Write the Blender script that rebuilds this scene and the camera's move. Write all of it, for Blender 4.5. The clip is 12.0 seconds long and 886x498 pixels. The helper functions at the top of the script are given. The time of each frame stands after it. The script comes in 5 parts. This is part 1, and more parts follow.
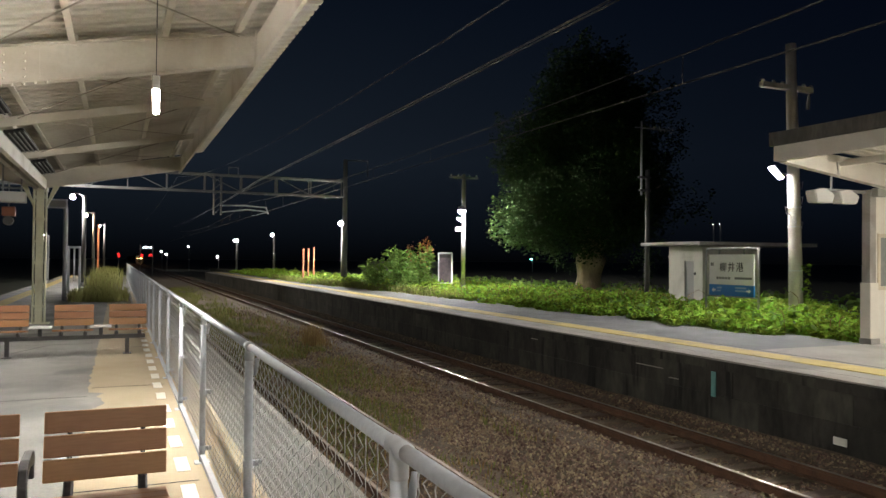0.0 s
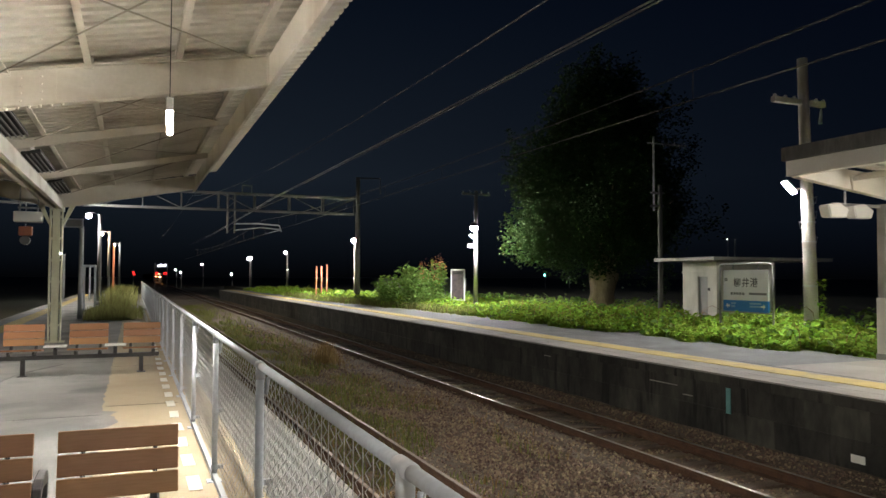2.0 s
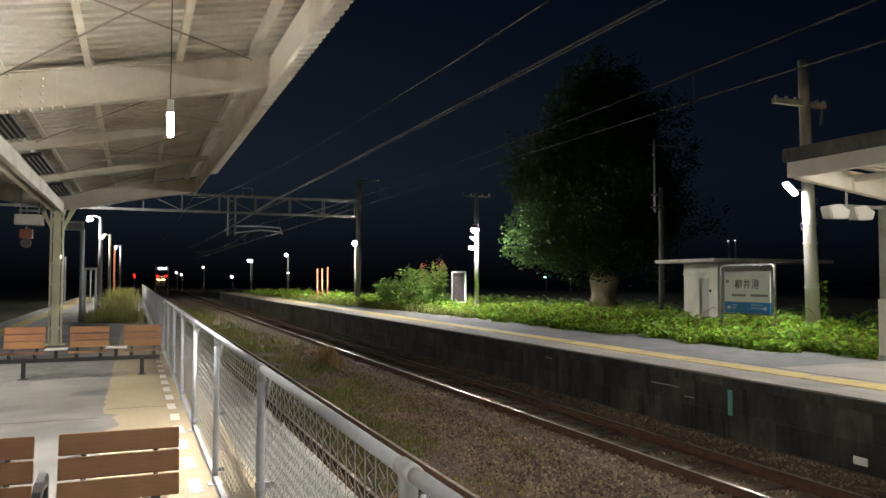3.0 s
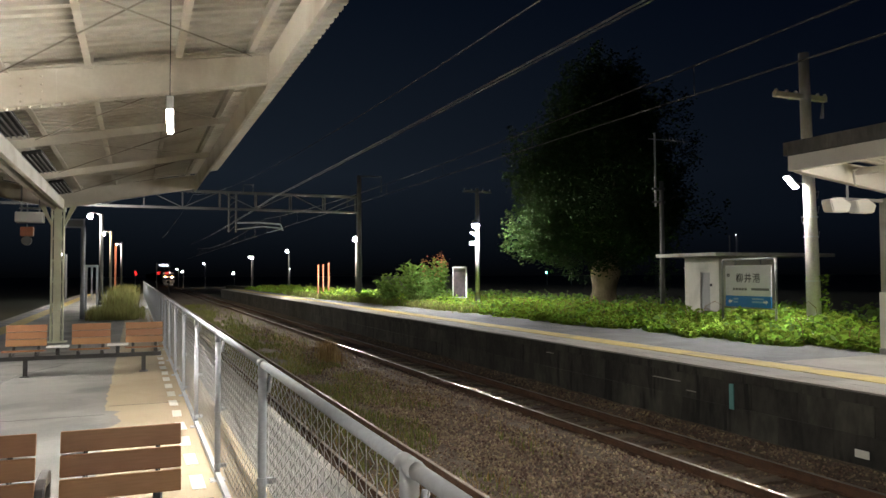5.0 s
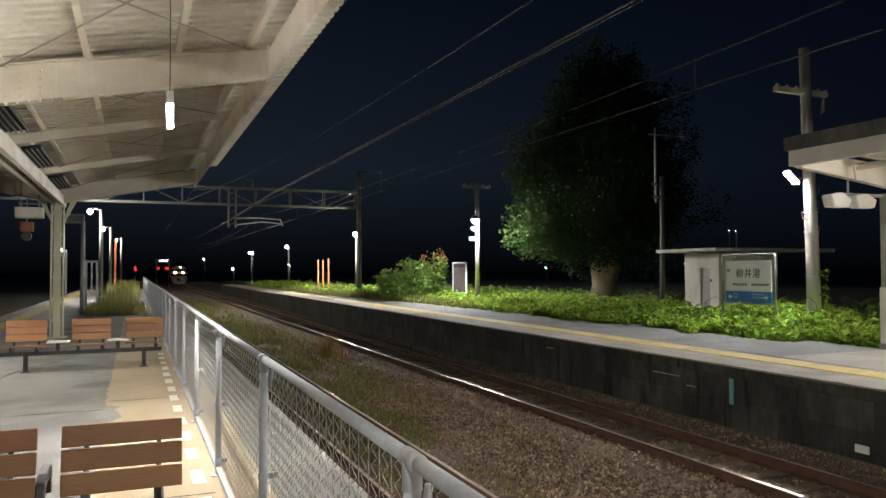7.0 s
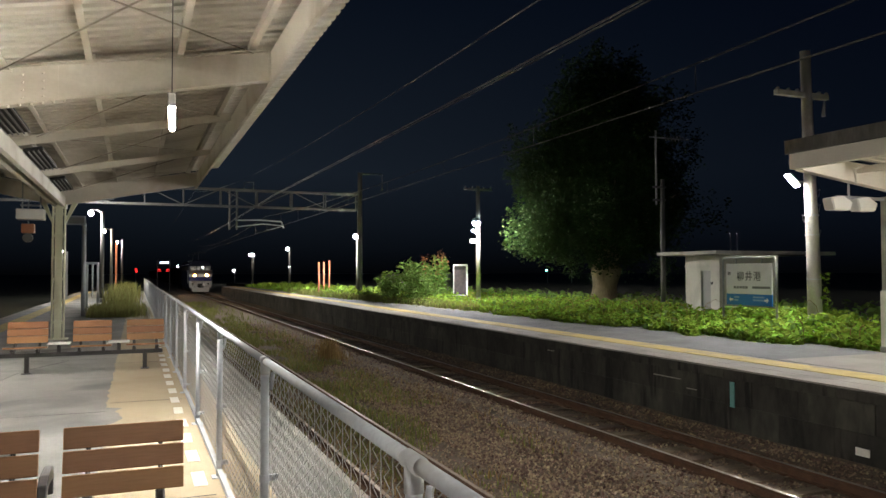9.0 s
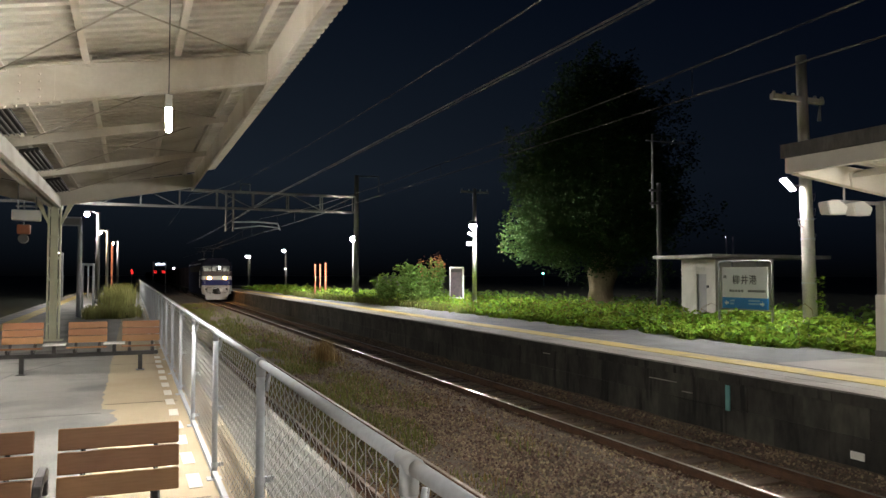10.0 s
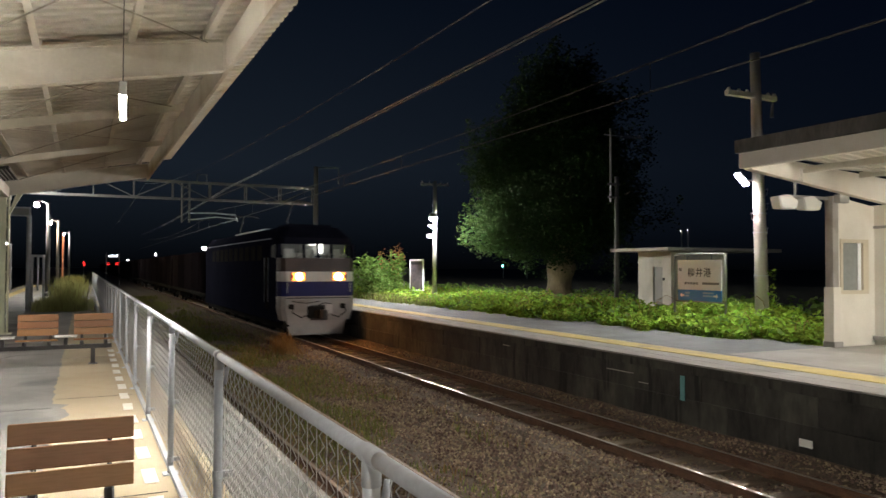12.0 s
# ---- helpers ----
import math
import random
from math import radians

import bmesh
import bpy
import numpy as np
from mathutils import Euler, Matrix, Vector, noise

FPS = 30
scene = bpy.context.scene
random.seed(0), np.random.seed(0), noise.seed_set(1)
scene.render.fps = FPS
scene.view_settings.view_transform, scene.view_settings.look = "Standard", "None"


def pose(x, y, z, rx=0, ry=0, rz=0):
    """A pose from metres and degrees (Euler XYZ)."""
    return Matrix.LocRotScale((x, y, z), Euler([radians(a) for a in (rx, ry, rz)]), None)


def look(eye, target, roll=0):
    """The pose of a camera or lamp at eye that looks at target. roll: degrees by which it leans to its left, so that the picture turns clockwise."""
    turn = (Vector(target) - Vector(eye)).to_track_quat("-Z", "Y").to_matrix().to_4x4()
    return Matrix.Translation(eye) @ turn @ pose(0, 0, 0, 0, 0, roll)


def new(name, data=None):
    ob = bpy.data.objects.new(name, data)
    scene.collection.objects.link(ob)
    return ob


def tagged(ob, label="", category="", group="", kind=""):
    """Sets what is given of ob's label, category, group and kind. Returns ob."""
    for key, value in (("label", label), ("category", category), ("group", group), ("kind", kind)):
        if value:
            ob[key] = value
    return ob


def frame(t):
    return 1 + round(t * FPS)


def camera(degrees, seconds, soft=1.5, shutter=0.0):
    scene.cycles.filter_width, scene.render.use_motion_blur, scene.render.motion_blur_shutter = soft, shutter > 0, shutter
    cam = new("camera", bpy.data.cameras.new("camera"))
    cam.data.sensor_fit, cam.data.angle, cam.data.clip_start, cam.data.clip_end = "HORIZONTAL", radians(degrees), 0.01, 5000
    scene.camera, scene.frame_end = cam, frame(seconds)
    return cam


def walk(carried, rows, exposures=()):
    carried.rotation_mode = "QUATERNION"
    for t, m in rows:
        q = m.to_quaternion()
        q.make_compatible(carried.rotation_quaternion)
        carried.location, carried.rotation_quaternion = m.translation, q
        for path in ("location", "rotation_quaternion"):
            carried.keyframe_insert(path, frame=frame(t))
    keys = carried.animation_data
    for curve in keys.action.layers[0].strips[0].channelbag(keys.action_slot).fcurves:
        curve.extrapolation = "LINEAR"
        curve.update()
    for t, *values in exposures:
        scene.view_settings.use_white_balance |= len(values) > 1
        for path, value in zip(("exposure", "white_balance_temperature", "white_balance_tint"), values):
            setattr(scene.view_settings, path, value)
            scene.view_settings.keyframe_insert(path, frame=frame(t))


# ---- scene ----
cam = camera(61.3, 12.0, 1.5, 0.5)
PATH = [
    (0, (-0.431, 0.436, 1.676), (0.365, 2.27, 1.706), 0.5),
    (0.5, (-0.421, 0.434, 1.677), (0.368, 2.271, 1.716), 0.4),
    (1, (-0.416, 0.425, 1.68), (0.364, 2.266, 1.73), 0.2),
    (1.5, (-0.421, 0.412, 1.685), (0.349, 2.257, 1.749), 0.2),
    (2, (-0.421, 0.408, 1.687), (0.343, 2.255, 1.761), 0.2),
    (2.5, (-0.421, 0.412, 1.683), (0.343, 2.259, 1.764), 0.2),
    (3, (-0.42, 0.423, 1.683), (0.342, 2.27, 1.763), 0.1),
    (5, (-0.417, 0.425, 1.682), (0.343, 2.273, 1.75), -0.2),
    (5.5, (-0.418, 0.429, 1.68), (0.347, 2.275, 1.746), -0.2),
    (6, (-0.422, 0.426, 1.681), (0.344, 2.272, 1.745), -0.2),
    (6.5, (-0.422, 0.434, 1.68), (0.343, 2.281, 1.739), -0.2),
    (7, (-0.421, 0.437, 1.677), (0.34, 2.286, 1.733), -0.2),
    (9, (-0.428, 0.427, 1.68), (0.331, 2.276, 1.742), -0.1),
    (9.5, (-0.43, 0.422, 1.681), (0.334, 2.269, 1.747), -0.0),
    (10, (-0.429, 0.423, 1.678), (0.339, 2.269, 1.747), 0.1),
    (10.5, (-0.43, 0.418, 1.676), (0.342, 2.262, 1.744), 0.1),
    (11, (-0.431, 0.421, 1.675), (0.349, 2.261, 1.739), 0.2),
    (11.5, (-0.435, 0.43, 1.677), (0.383, 2.254, 1.733), 0.2),
    (12, (-0.433, 0.434, 1.675), (0.433, 2.237, 1.724), 0.2),
]
walk(cam, [(t, look(eye, target, roll)) for t, eye, target, roll in PATH])

# ---------------- light ----------------
world = bpy.data.worlds.new("night_sky")
world.use_nodes = True
scene.world = world
wn = world.node_tree.nodes
wbg = wn["Background"]
wco = wn.new("ShaderNodeTexCoord")
wsep = wn.new("ShaderNodeSeparateXYZ")
wramp = wn.new("ShaderNodeValToRGB")
world.node_tree.links.new(wco.outputs["Generated"], wsep.inputs[0])
world.node_tree.links.new(wsep.outputs["Z"], wramp.inputs[0])
# the lens veil round the lamps, put into the sky colour, strongest along the line
wveil = wn.new("ShaderNodeValToRGB")
world.node_tree.links.new(wsep.outputs["Z"], wveil.inputs[0])
wveil.color_ramp.elements[0].position, wveil.color_ramp.elements[1].position = 0.0, 0.45
wveil.color_ramp.elements[0].color = (0.0008, 0.0010, 0.0014, 1)
wveil.color_ramp.elements[1].color = (0.0010, 0.0025, 0.0066, 1)
wmid = wveil.color_ramp.elements.new(0.13)
wmid.color = (0.0070, 0.0105, 0.0160, 1)
wpow = wn.new("ShaderNodeMath")
wpow.operation, wpow.use_clamp = "POWER", True
wpow.inputs[1].default_value = 4.0
wclip = wn.new("ShaderNodeClamp")
world.node_tree.links.new(wsep.outputs["Y"], wclip.inputs[0])
world.node_tree.links.new(wclip.outputs[0], wpow.inputs[0])
wmix = wn.new("ShaderNodeMix")
wmix.data_type = "RGBA"
world.node_tree.links.new(wpow.outputs[0], wmix.inputs[0])
world.node_tree.links.new(wramp.outputs[0], wmix.inputs[6])
world.node_tree.links.new(wveil.outputs[0], wmix.inputs[7])
world.node_tree.links.new(wmix.outputs[2], wbg.inputs["Color"])
wramp.color_ramp.elements[0].position = 0.0
wramp.color_ramp.elements[0].color = (0.0006, 0.0008, 0.0012, 1)
wramp.color_ramp.elements[1].position = 0.34
wramp.color_ramp.elements[1].color = (0.0006, 0.0015, 0.0046, 1)
whaze = wramp.color_ramp.elements.new(0.07)
whaze.color = (0.0018, 0.0030, 0.0058, 1)
wbg.inputs["Strength"].default_value = 1.0
scene.view_settings.exposure = 0.36

TUBE_GLOW = 1150.0       # white tubes under the canopy
POLE_GLOW = 7600.0       # lamps on the poles
SHELTER_GLOW = 1300.0    # tubes of the far shelter
UTILITY_GLOW = 1800.0   # lamp on the utility pole
ISLAND_GLOW = 2400.0     # lamp posts of the island platform
HEAD_GLOW = 480.0       # headlights of the engine


# ---------------- materials ----------------
def mat(name, a, b, rough=0.7, metal=0.0, big=1.5, small=30.0, mix=0.5, bump=0.15, bump_scale=60.0, stain=None, stretch=(1, 1, 1), object_random=0.0, island_random=0.0, coat=0.0, fixed=False, streak=0.0):
    """Two tones at two scales with a fine relief; stain: colour of large worn or dirty patches."""
    m = bpy.data.materials.new(name)
    m.use_nodes = True
    nt = m.node_tree
    n, l = nt.nodes, nt.links
    bs = n["Principled BSDF"]
    bs.inputs["Roughness"].default_value = rough
    bs.inputs["Metallic"].default_value = metal
    bs.inputs["Coat Weight"].default_value = coat
    co = n.new("ShaderNodeTexCoord")
    mp = n.new("ShaderNodeMapping")
    mp.inputs["Scale"].default_value = stretch
    l.new(n.new("ShaderNodeNewGeometry").outputs["Position"] if fixed else co.outputs["Object"], mp.inputs[0])
    t1 = n.new("ShaderNodeTexNoise")
    t1.inputs["Scale"].default_value, t1.inputs["Detail"].default_value = big, 6
    t2 = n.new("ShaderNodeTexNoise")
    t2.inputs["Scale"].default_value, t2.inputs["Detail"].default_value = small, 4
    l.new(mp.outputs[0], t1.inputs["Vector"])
    l.new(mp.outputs[0], t2.inputs["Vector"])
    add = n.new("ShaderNodeMix")
    add.inputs["Factor"].default_value = mix
    l.new(t1.outputs["Fac"], add.inputs[2])
    l.new(t2.outputs["Fac"], add.inputs[3])
    ramp = n.new("ShaderNodeValToRGB")
    ramp.color_ramp.elements[0].position, ramp.color_ramp.elements[1].position = 0.32, 0.68
    ramp.color_ramp.elements[0].color, ramp.color_ramp.elements[1].color = (*a, 1), (*b, 1)
    l.new(add.outputs[0], ramp.inputs[0])
    col = ramp.outputs[0]
    if stain:
        t3 = n.new("ShaderNodeTexNoise")
        t3.inputs["Scale"].default_value, t3.inputs["Detail"].default_value = big * 0.6, 8
        t3.inputs["Distortion"].default_value = 0.8
        l.new(mp.outputs[0], t3.inputs["Vector"])
        r3 = n.new("ShaderNodeValToRGB")
        r3.color_ramp.elements[0].position, r3.color_ramp.elements[1].position = 0.5, 0.68
        r3.color_ramp.elements[1].color = (0.8, 0.8, 0.8, 1)
        l.new(t3.outputs["Fac"], r3.inputs[0])
        mx = n.new("ShaderNodeMix")
        mx.data_type = "RGBA"
        mx.inputs[7].default_value = (*stain, 1)
        l.new(r3.outputs[0], mx.inputs[0])
        l.new(col, mx.inputs[6])
        col = mx.outputs[2]
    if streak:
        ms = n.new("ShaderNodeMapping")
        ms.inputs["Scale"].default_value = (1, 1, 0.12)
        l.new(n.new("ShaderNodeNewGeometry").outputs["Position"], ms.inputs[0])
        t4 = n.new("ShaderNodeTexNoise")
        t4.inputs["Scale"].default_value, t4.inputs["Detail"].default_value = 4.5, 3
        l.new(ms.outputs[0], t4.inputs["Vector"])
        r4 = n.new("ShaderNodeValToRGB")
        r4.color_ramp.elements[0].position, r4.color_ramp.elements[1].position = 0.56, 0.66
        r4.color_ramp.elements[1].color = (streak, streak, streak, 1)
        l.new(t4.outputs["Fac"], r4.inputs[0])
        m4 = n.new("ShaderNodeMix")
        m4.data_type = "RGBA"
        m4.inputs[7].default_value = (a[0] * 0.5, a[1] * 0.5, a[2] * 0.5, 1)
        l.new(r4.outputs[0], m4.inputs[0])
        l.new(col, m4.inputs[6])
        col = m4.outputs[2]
    if object_random or island_random:
        if object_random:
            src = n.new("ShaderNodeObjectInfo").outputs["Random"]
        else:
            src = n.new("ShaderNodeNewGeometry").outputs["Random Per Island"]
        hs = n.new("ShaderNodeHueSaturation")
        mr = n.new("ShaderNodeMapRange")
        k = object_random or island_random
        mr.inputs[3].default_value, mr.inputs[4].default_value = 1 - k, 1 + k
        l.new(src, mr.inputs[0])
        l.new(mr.outputs[0], hs.inputs["Value"])
        mh = n.new("ShaderNodeMapRange")
        mh.inputs[3].default_value, mh.inputs[4].default_value = 0.5 - 0.06 * k, 0.5 + 0.06 * k
        l.new(src, mh.inputs[0])
        l.new(mh.outputs[0], hs.inputs["Hue"])
        l.new(col, hs.inputs["Color"])
        col = hs.outputs[0]
    l.new(col, bs.inputs["Base Color"])
    if bump:
        tb = n.new("ShaderNodeTexNoise")
        tb.inputs["Scale"].default_value, tb.inputs["Detail"].default_value = bump_scale, 5
        l.new(mp.outputs[0], tb.inputs["Vector"])
        bp = n.new("ShaderNodeBump")
        bp.inputs["Strength"].default_value, bp.inputs["Distance"].default_value = bump, 0.02
        l.new(tb.outputs["Fac"], bp.inputs["Height"])
        l.new(bp.outputs[0], bs.inputs["Normal"])
    return m


def leaf_mat(name, a, b, k=0.5):
    m = mat(name, a, b, rough=0.85, big=0.6, small=7, mix=0.4, bump=0, island_random=k)
    bs = m.node_tree.nodes["Principled BSDF"]
    bs.inputs["Specular IOR Level"].default_value = 0.12
    tr = m.node_tree.nodes.new("ShaderNodeBsdfTranslucent")
    tr.inputs["Color"].default_value = (*[min(1, c * 1.4) for c in b], 1)
    mx = m.node_tree.nodes.new("ShaderNodeMixShader")
    mx.inputs[0].default_value = 0.25
    out = m.node_tree.nodes["Material Output"]
    m.node_tree.links.new(bs.outputs[0], mx.inputs[1])
    m.node_tree.links.new(tr.outputs[0], mx.inputs[2])
    m.node_tree.links.new(mx.outputs[0], out.inputs[0])
    return m


def glow(name, color, strength):
    """A surface that gives off light."""
    m = bpy.data.materials.new(name)
    m.use_nodes = True
    bs = m.node_tree.nodes["Principled BSDF"]
    bs.inputs["Base Color"].default_value = (*color, 1)
    bs.inputs["Emission Color"].default_value = (*color, 1)
    bs.inputs["Emission Strength"].default_value = strength
    return m


def glass_mat(name, tint, rough=0.05):
    m = bpy.data.materials.new(name)
    m.use_nodes = True
    bs = m.node_tree.nodes["Principled BSDF"]
    bs.inputs["Base Color"].default_value = (*tint, 1)
    bs.inputs["Roughness"].default_value = rough
    bs.inputs["Transmission Weight"].default_value = 1.0
    return m


M = dict(
    asphalt=mat("platform_asphalt", (0.19, 0.182, 0.172), (0.33, 0.315, 0.295), 0.9, big=0.9, small=38, mix=0.4, bump=0.35, bump_scale=180, stain=(0.13, 0.13, 0.13)),
    beige=mat("beige_paving", (0.39, 0.315, 0.205), (0.48, 0.39, 0.265), 0.85, big=0.9, small=60, mix=0.3, bump=0.2, bump_scale=160, stain=(0.38, 0.29, 0.18)),
    # asphalt of the platform edge, darkened to hold the roof's shade
    shaded_edge=mat("shaded_edge_asphalt", (0.10, 0.097, 0.092), (0.20, 0.192, 0.18), 0.9, big=0.8, small=45, mix=0.4, bump=0.4, bump_scale=150, stain=(0.24, 0.225, 0.20)),
    # grass tones raised to carry the island lamps' light on the weeds
    weed=leaf_mat("lamplit_weed", (0.15, 0.16, 0.05), (0.30, 0.29, 0.11), 0.5),
    yellow=mat("yellow_line", (0.40, 0.29, 0.085), (0.56, 0.42, 0.14), 0.8, big=3.0, small=40, bump=0.25, stain=(0.26, 0.22, 0.14)),
    white_line=mat("white_paint_line", (0.66, 0.64, 0.58), (0.80, 0.78, 0.72), 0.7, big=4, small=60, bump=0.1),
    coping=mat("coping_concrete", (0.22, 0.205, 0.18), (0.36, 0.34, 0.30), 0.9, big=1.2, small=50, bump=0.3, bump_scale=120, stain=(0.20, 0.19, 0.17), object_random=0.12),
    far_asphalt=mat("far_platform_asphalt", (0.085, 0.083, 0.088), (0.185, 0.182, 0.19), 0.9, big=1.1, small=34, bump=0.6, bump_scale=90, stain=(0.085, 0.084, 0.088)),
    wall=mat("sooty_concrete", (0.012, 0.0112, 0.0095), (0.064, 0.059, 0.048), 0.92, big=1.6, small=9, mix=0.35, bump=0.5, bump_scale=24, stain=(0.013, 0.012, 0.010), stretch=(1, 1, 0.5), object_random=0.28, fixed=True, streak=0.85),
    ground=mat("rough_ground", (0.03, 0.035, 0.02), (0.06, 0.06, 0.04), 0.95, big=0.3, small=6, bump=0.5, bump_scale=10),
    ballast=mat("ballast_bed", (0.07, 0.050, 0.034), (0.19, 0.14, 0.098), 0.95, big=5, small=28, mix=0.7, bump=1.0, bump_scale=24),
    stone=mat("ballast_stone", (0.125, 0.084, 0.058), (0.30, 0.21, 0.15), 0.95, big=3, small=40, bump=0.2, island_random=0.6),
    rust=mat("rusty_rail", (0.055, 0.028, 0.016), (0.13, 0.065, 0.035), 0.85, metal=0.2, big=6, small=60, bump=0.3, bump_scale=90),
    shine=mat("polished_rail", (0.30, 0.27, 0.24), (0.44, 0.41, 0.37), 0.40, metal=1.0, big=3, small=50, bump=0),
    worn_rail=mat("worn_rail_top", (0.16, 0.11, 0.08), (0.34, 0.27, 0.21), 0.5, metal=0.5, big=2, small=26, mix=0.6, bump=0.1, stretch=(1, 0.3, 1)),
    teal=mat("pale_teal", (0.10, 0.26, 0.25), (0.15, 0.34, 0.33), 0.8, big=6, small=40, bump=0.1),
    sleeper=mat("weathered_sleeper", (0.09, 0.065, 0.045), (0.20, 0.15, 0.11), 0.9, big=3, small=30, bump=0.5, bump_scale=40, stretch=(0.4, 2, 1), object_random=0.3, fixed=True),
    galv=mat("grey_painted_pipe", (0.40, 0.42, 0.46), (0.53, 0.555, 0.60), 0.78, metal=0.0, big=3, small=40, bump=0.06, stain=(0.40, 0.38, 0.36)),
    wire=mat("galvanised_wire", (0.36, 0.36, 0.35), (0.50, 0.50, 0.49), 0.5, metal=0.5, big=2, small=20, bump=0),
    line=mat("dull_copper_wire", (0.05, 0.045, 0.04), (0.09, 0.08, 0.07), 0.7, metal=0.2, bump=0),
    cream=mat("cream_painted_steel", (0.56, 0.52, 0.445), (0.68, 0.635, 0.55), 0.55, big=1.2, small=25, mix=0.35, bump=0.08, stain=(0.42, 0.36, 0.27)),
    cream_green=mat("pale_green_steel", (0.52, 0.52, 0.36), (0.64, 0.64, 0.46), 0.55, big=2, small=25, bump=0.08, stain=(0.45, 0.42, 0.28)),
    sheet=mat("roof_sheet", (0.55, 0.515, 0.45), (0.68, 0.64, 0.565), 0.6, big=0.9, small=14, mix=0.35, bump=0.05, stain=(0.40, 0.35, 0.28)),
    bolt=mat("bolt_steel", (0.30, 0.27, 0.22), (0.45, 0.41, 0.34), 0.6, metal=0.3, bump=0),
    dark_metal=mat("dark_steel", (0.035, 0.032, 0.035), (0.07, 0.065, 0.065), 0.4, metal=0.3, big=4, small=50, bump=0.05),
    black=mat("black_recess", (0.01, 0.01, 0.011), (0.022, 0.022, 0.024), 0.8, bump=0),
    wood=mat("bench_board", (0.265, 0.122, 0.048), (0.35, 0.168, 0.072), 0.5, big=1.2, small=16, mix=0.5, bump=0.08, bump_scale=70, stretch=(0.5, 4, 6), object_random=0.12),
    pole=mat("pole_concrete", (0.38, 0.36, 0.33), (0.52, 0.50, 0.46), 0.85, big=1.6, small=40, bump=0.15, bump_scale=80, stain=(0.28, 0.25, 0.21), stretch=(1, 1, 0.4)),
    steel=mat("grey_steel", (0.22, 0.22, 0.22), (0.34, 0.34, 0.34), 0.55, metal=0.4, big=2, small=30, bump=0.05),
    dark_pole=mat("dark_weathered_pole", (0.06, 0.06, 0.06), (0.11, 0.108, 0.10), 0.75, big=2, small=30, bump=0.05),
    feeder=mat("bare_feeder_wire", (0.20, 0.19, 0.18), (0.30, 0.285, 0.27), 0.6, metal=0.3, bump=0),
    lattice=mat("gantry_steel", (0.05, 0.05, 0.05), (0.09, 0.09, 0.09), 0.7, metal=0.1, big=2, small=30, bump=0.03),
    white=mat("white_wall", (0.58, 0.545, 0.475), (0.70, 0.665, 0.59), 0.75, big=1.2, small=30, mix=0.3, bump=0.08, stain=(0.58, 0.52, 0.43)),
    shed=mat("shed_wall", (0.48, 0.46, 0.40), (0.60, 0.58, 0.51), 0.85, big=1.3, small=30, mix=0.35, bump=0.15, stain=(0.36, 0.34, 0.28), stretch=(1, 1, 0.5)),
    grey_wall=mat("grey_post", (0.26, 0.25, 0.23), (0.36, 0.34, 0.31), 0.85, big=2, small=30, bump=0.15, stain=(0.2, 0.18, 0.16)),
    fascia=mat("stained_concrete", (0.055, 0.052, 0.048), (0.12, 0.114, 0.104), 0.9, big=2, small=20, bump=0.25, stain=(0.06, 0.058, 0.052), stretch=(1, 1, 0.3)),
    frame=mat("tan_window_frame", (0.46, 0.40, 0.29), (0.56, 0.49, 0.37), 0.55, bump=0.03),
    pane=mat("frosted_pane", (0.20, 0.21, 0.20), (0.27, 0.28, 0.27), 0.12, big=1, small=10, bump=0.02),
    door=mat("grey_door", (0.22, 0.22, 0.21), (0.29, 0.29, 0.27), 0.6, big=2, small=20, bump=0.05),
    sign=mat("sign_white", (0.72, 0.72, 0.72), (0.80, 0.80, 0.80), 0.4, big=2, small=20, bump=0.01, stain=(0.64, 0.64, 0.62)),
    blue=mat("sign_blue", (0.012, 0.16, 0.50), (0.016, 0.19, 0.58), 0.4, bump=0),
    pale_blue=mat("sign_pale_blue", (0.20, 0.36, 0.62), (0.24, 0.40, 0.66), 0.4, bump=0),
    ink=mat("sign_ink", (0.012, 0.012, 0.014), (0.02, 0.02, 0.022), 0.5, bump=0),
    grey_ink=mat("grey_ink", (0.16, 0.16, 0.16), (0.2, 0.2, 0.2), 0.5, bump=0),
    poster=mat("faded_poster", (0.03, 0.028, 0.04), (0.10, 0.075, 0.085), 0.5, big=3, small=9, mix=0.5, bump=0),
    orange=mat("faded_orange_paint", (0.26, 0.09, 0.05), (0.36, 0.13, 0.075), 0.6, big=3, small=30, bump=0.05, stain=(0.36, 0.14, 0.08)),
    bark=mat("tree_bark", (0.16, 0.12, 0.075), (0.30, 0.235, 0.15), 0.95, big=2, small=14, bump=0.9, bump_scale=14, stretch=(1, 1, 0.35)),
    vine=leaf_mat("vine_leaf", (0.10, 0.155, 0.018), (0.25, 0.35, 0.05), 0.8),
    bush=leaf_mat("bush_leaf", (0.08, 0.135, 0.03), (0.15, 0.22, 0.06), 0.5),
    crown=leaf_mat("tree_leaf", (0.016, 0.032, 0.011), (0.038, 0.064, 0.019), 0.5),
    grass=leaf_mat("grass_blade", (0.10, 0.11, 0.032), (0.19, 0.19, 0.065), 0.45),
    dry=leaf_mat("dry_grass", (0.17, 0.11, 0.045), (0.26, 0.175, 0.08), 0.4),
    flower=leaf_mat("faded_flower", (0.30, 0.10, 0.06), (0.38, 0.18, 0.09), 0.4),
    train_blue=mat("engine_blue", (0.022, 0.024, 0.10), (0.03, 0.034, 0.13), 0.35, big=1, small=20, bump=0.01, stain=(0.028, 0.028, 0.09)),
    # engine blue with the night shade of sides and roof painted in
    train_blue_shaded=mat("engine_blue_shaded", (0.011, 0.012, 0.020), (0.017, 0.018, 0.030), 0.7, big=1, small=20, bump=0.01),
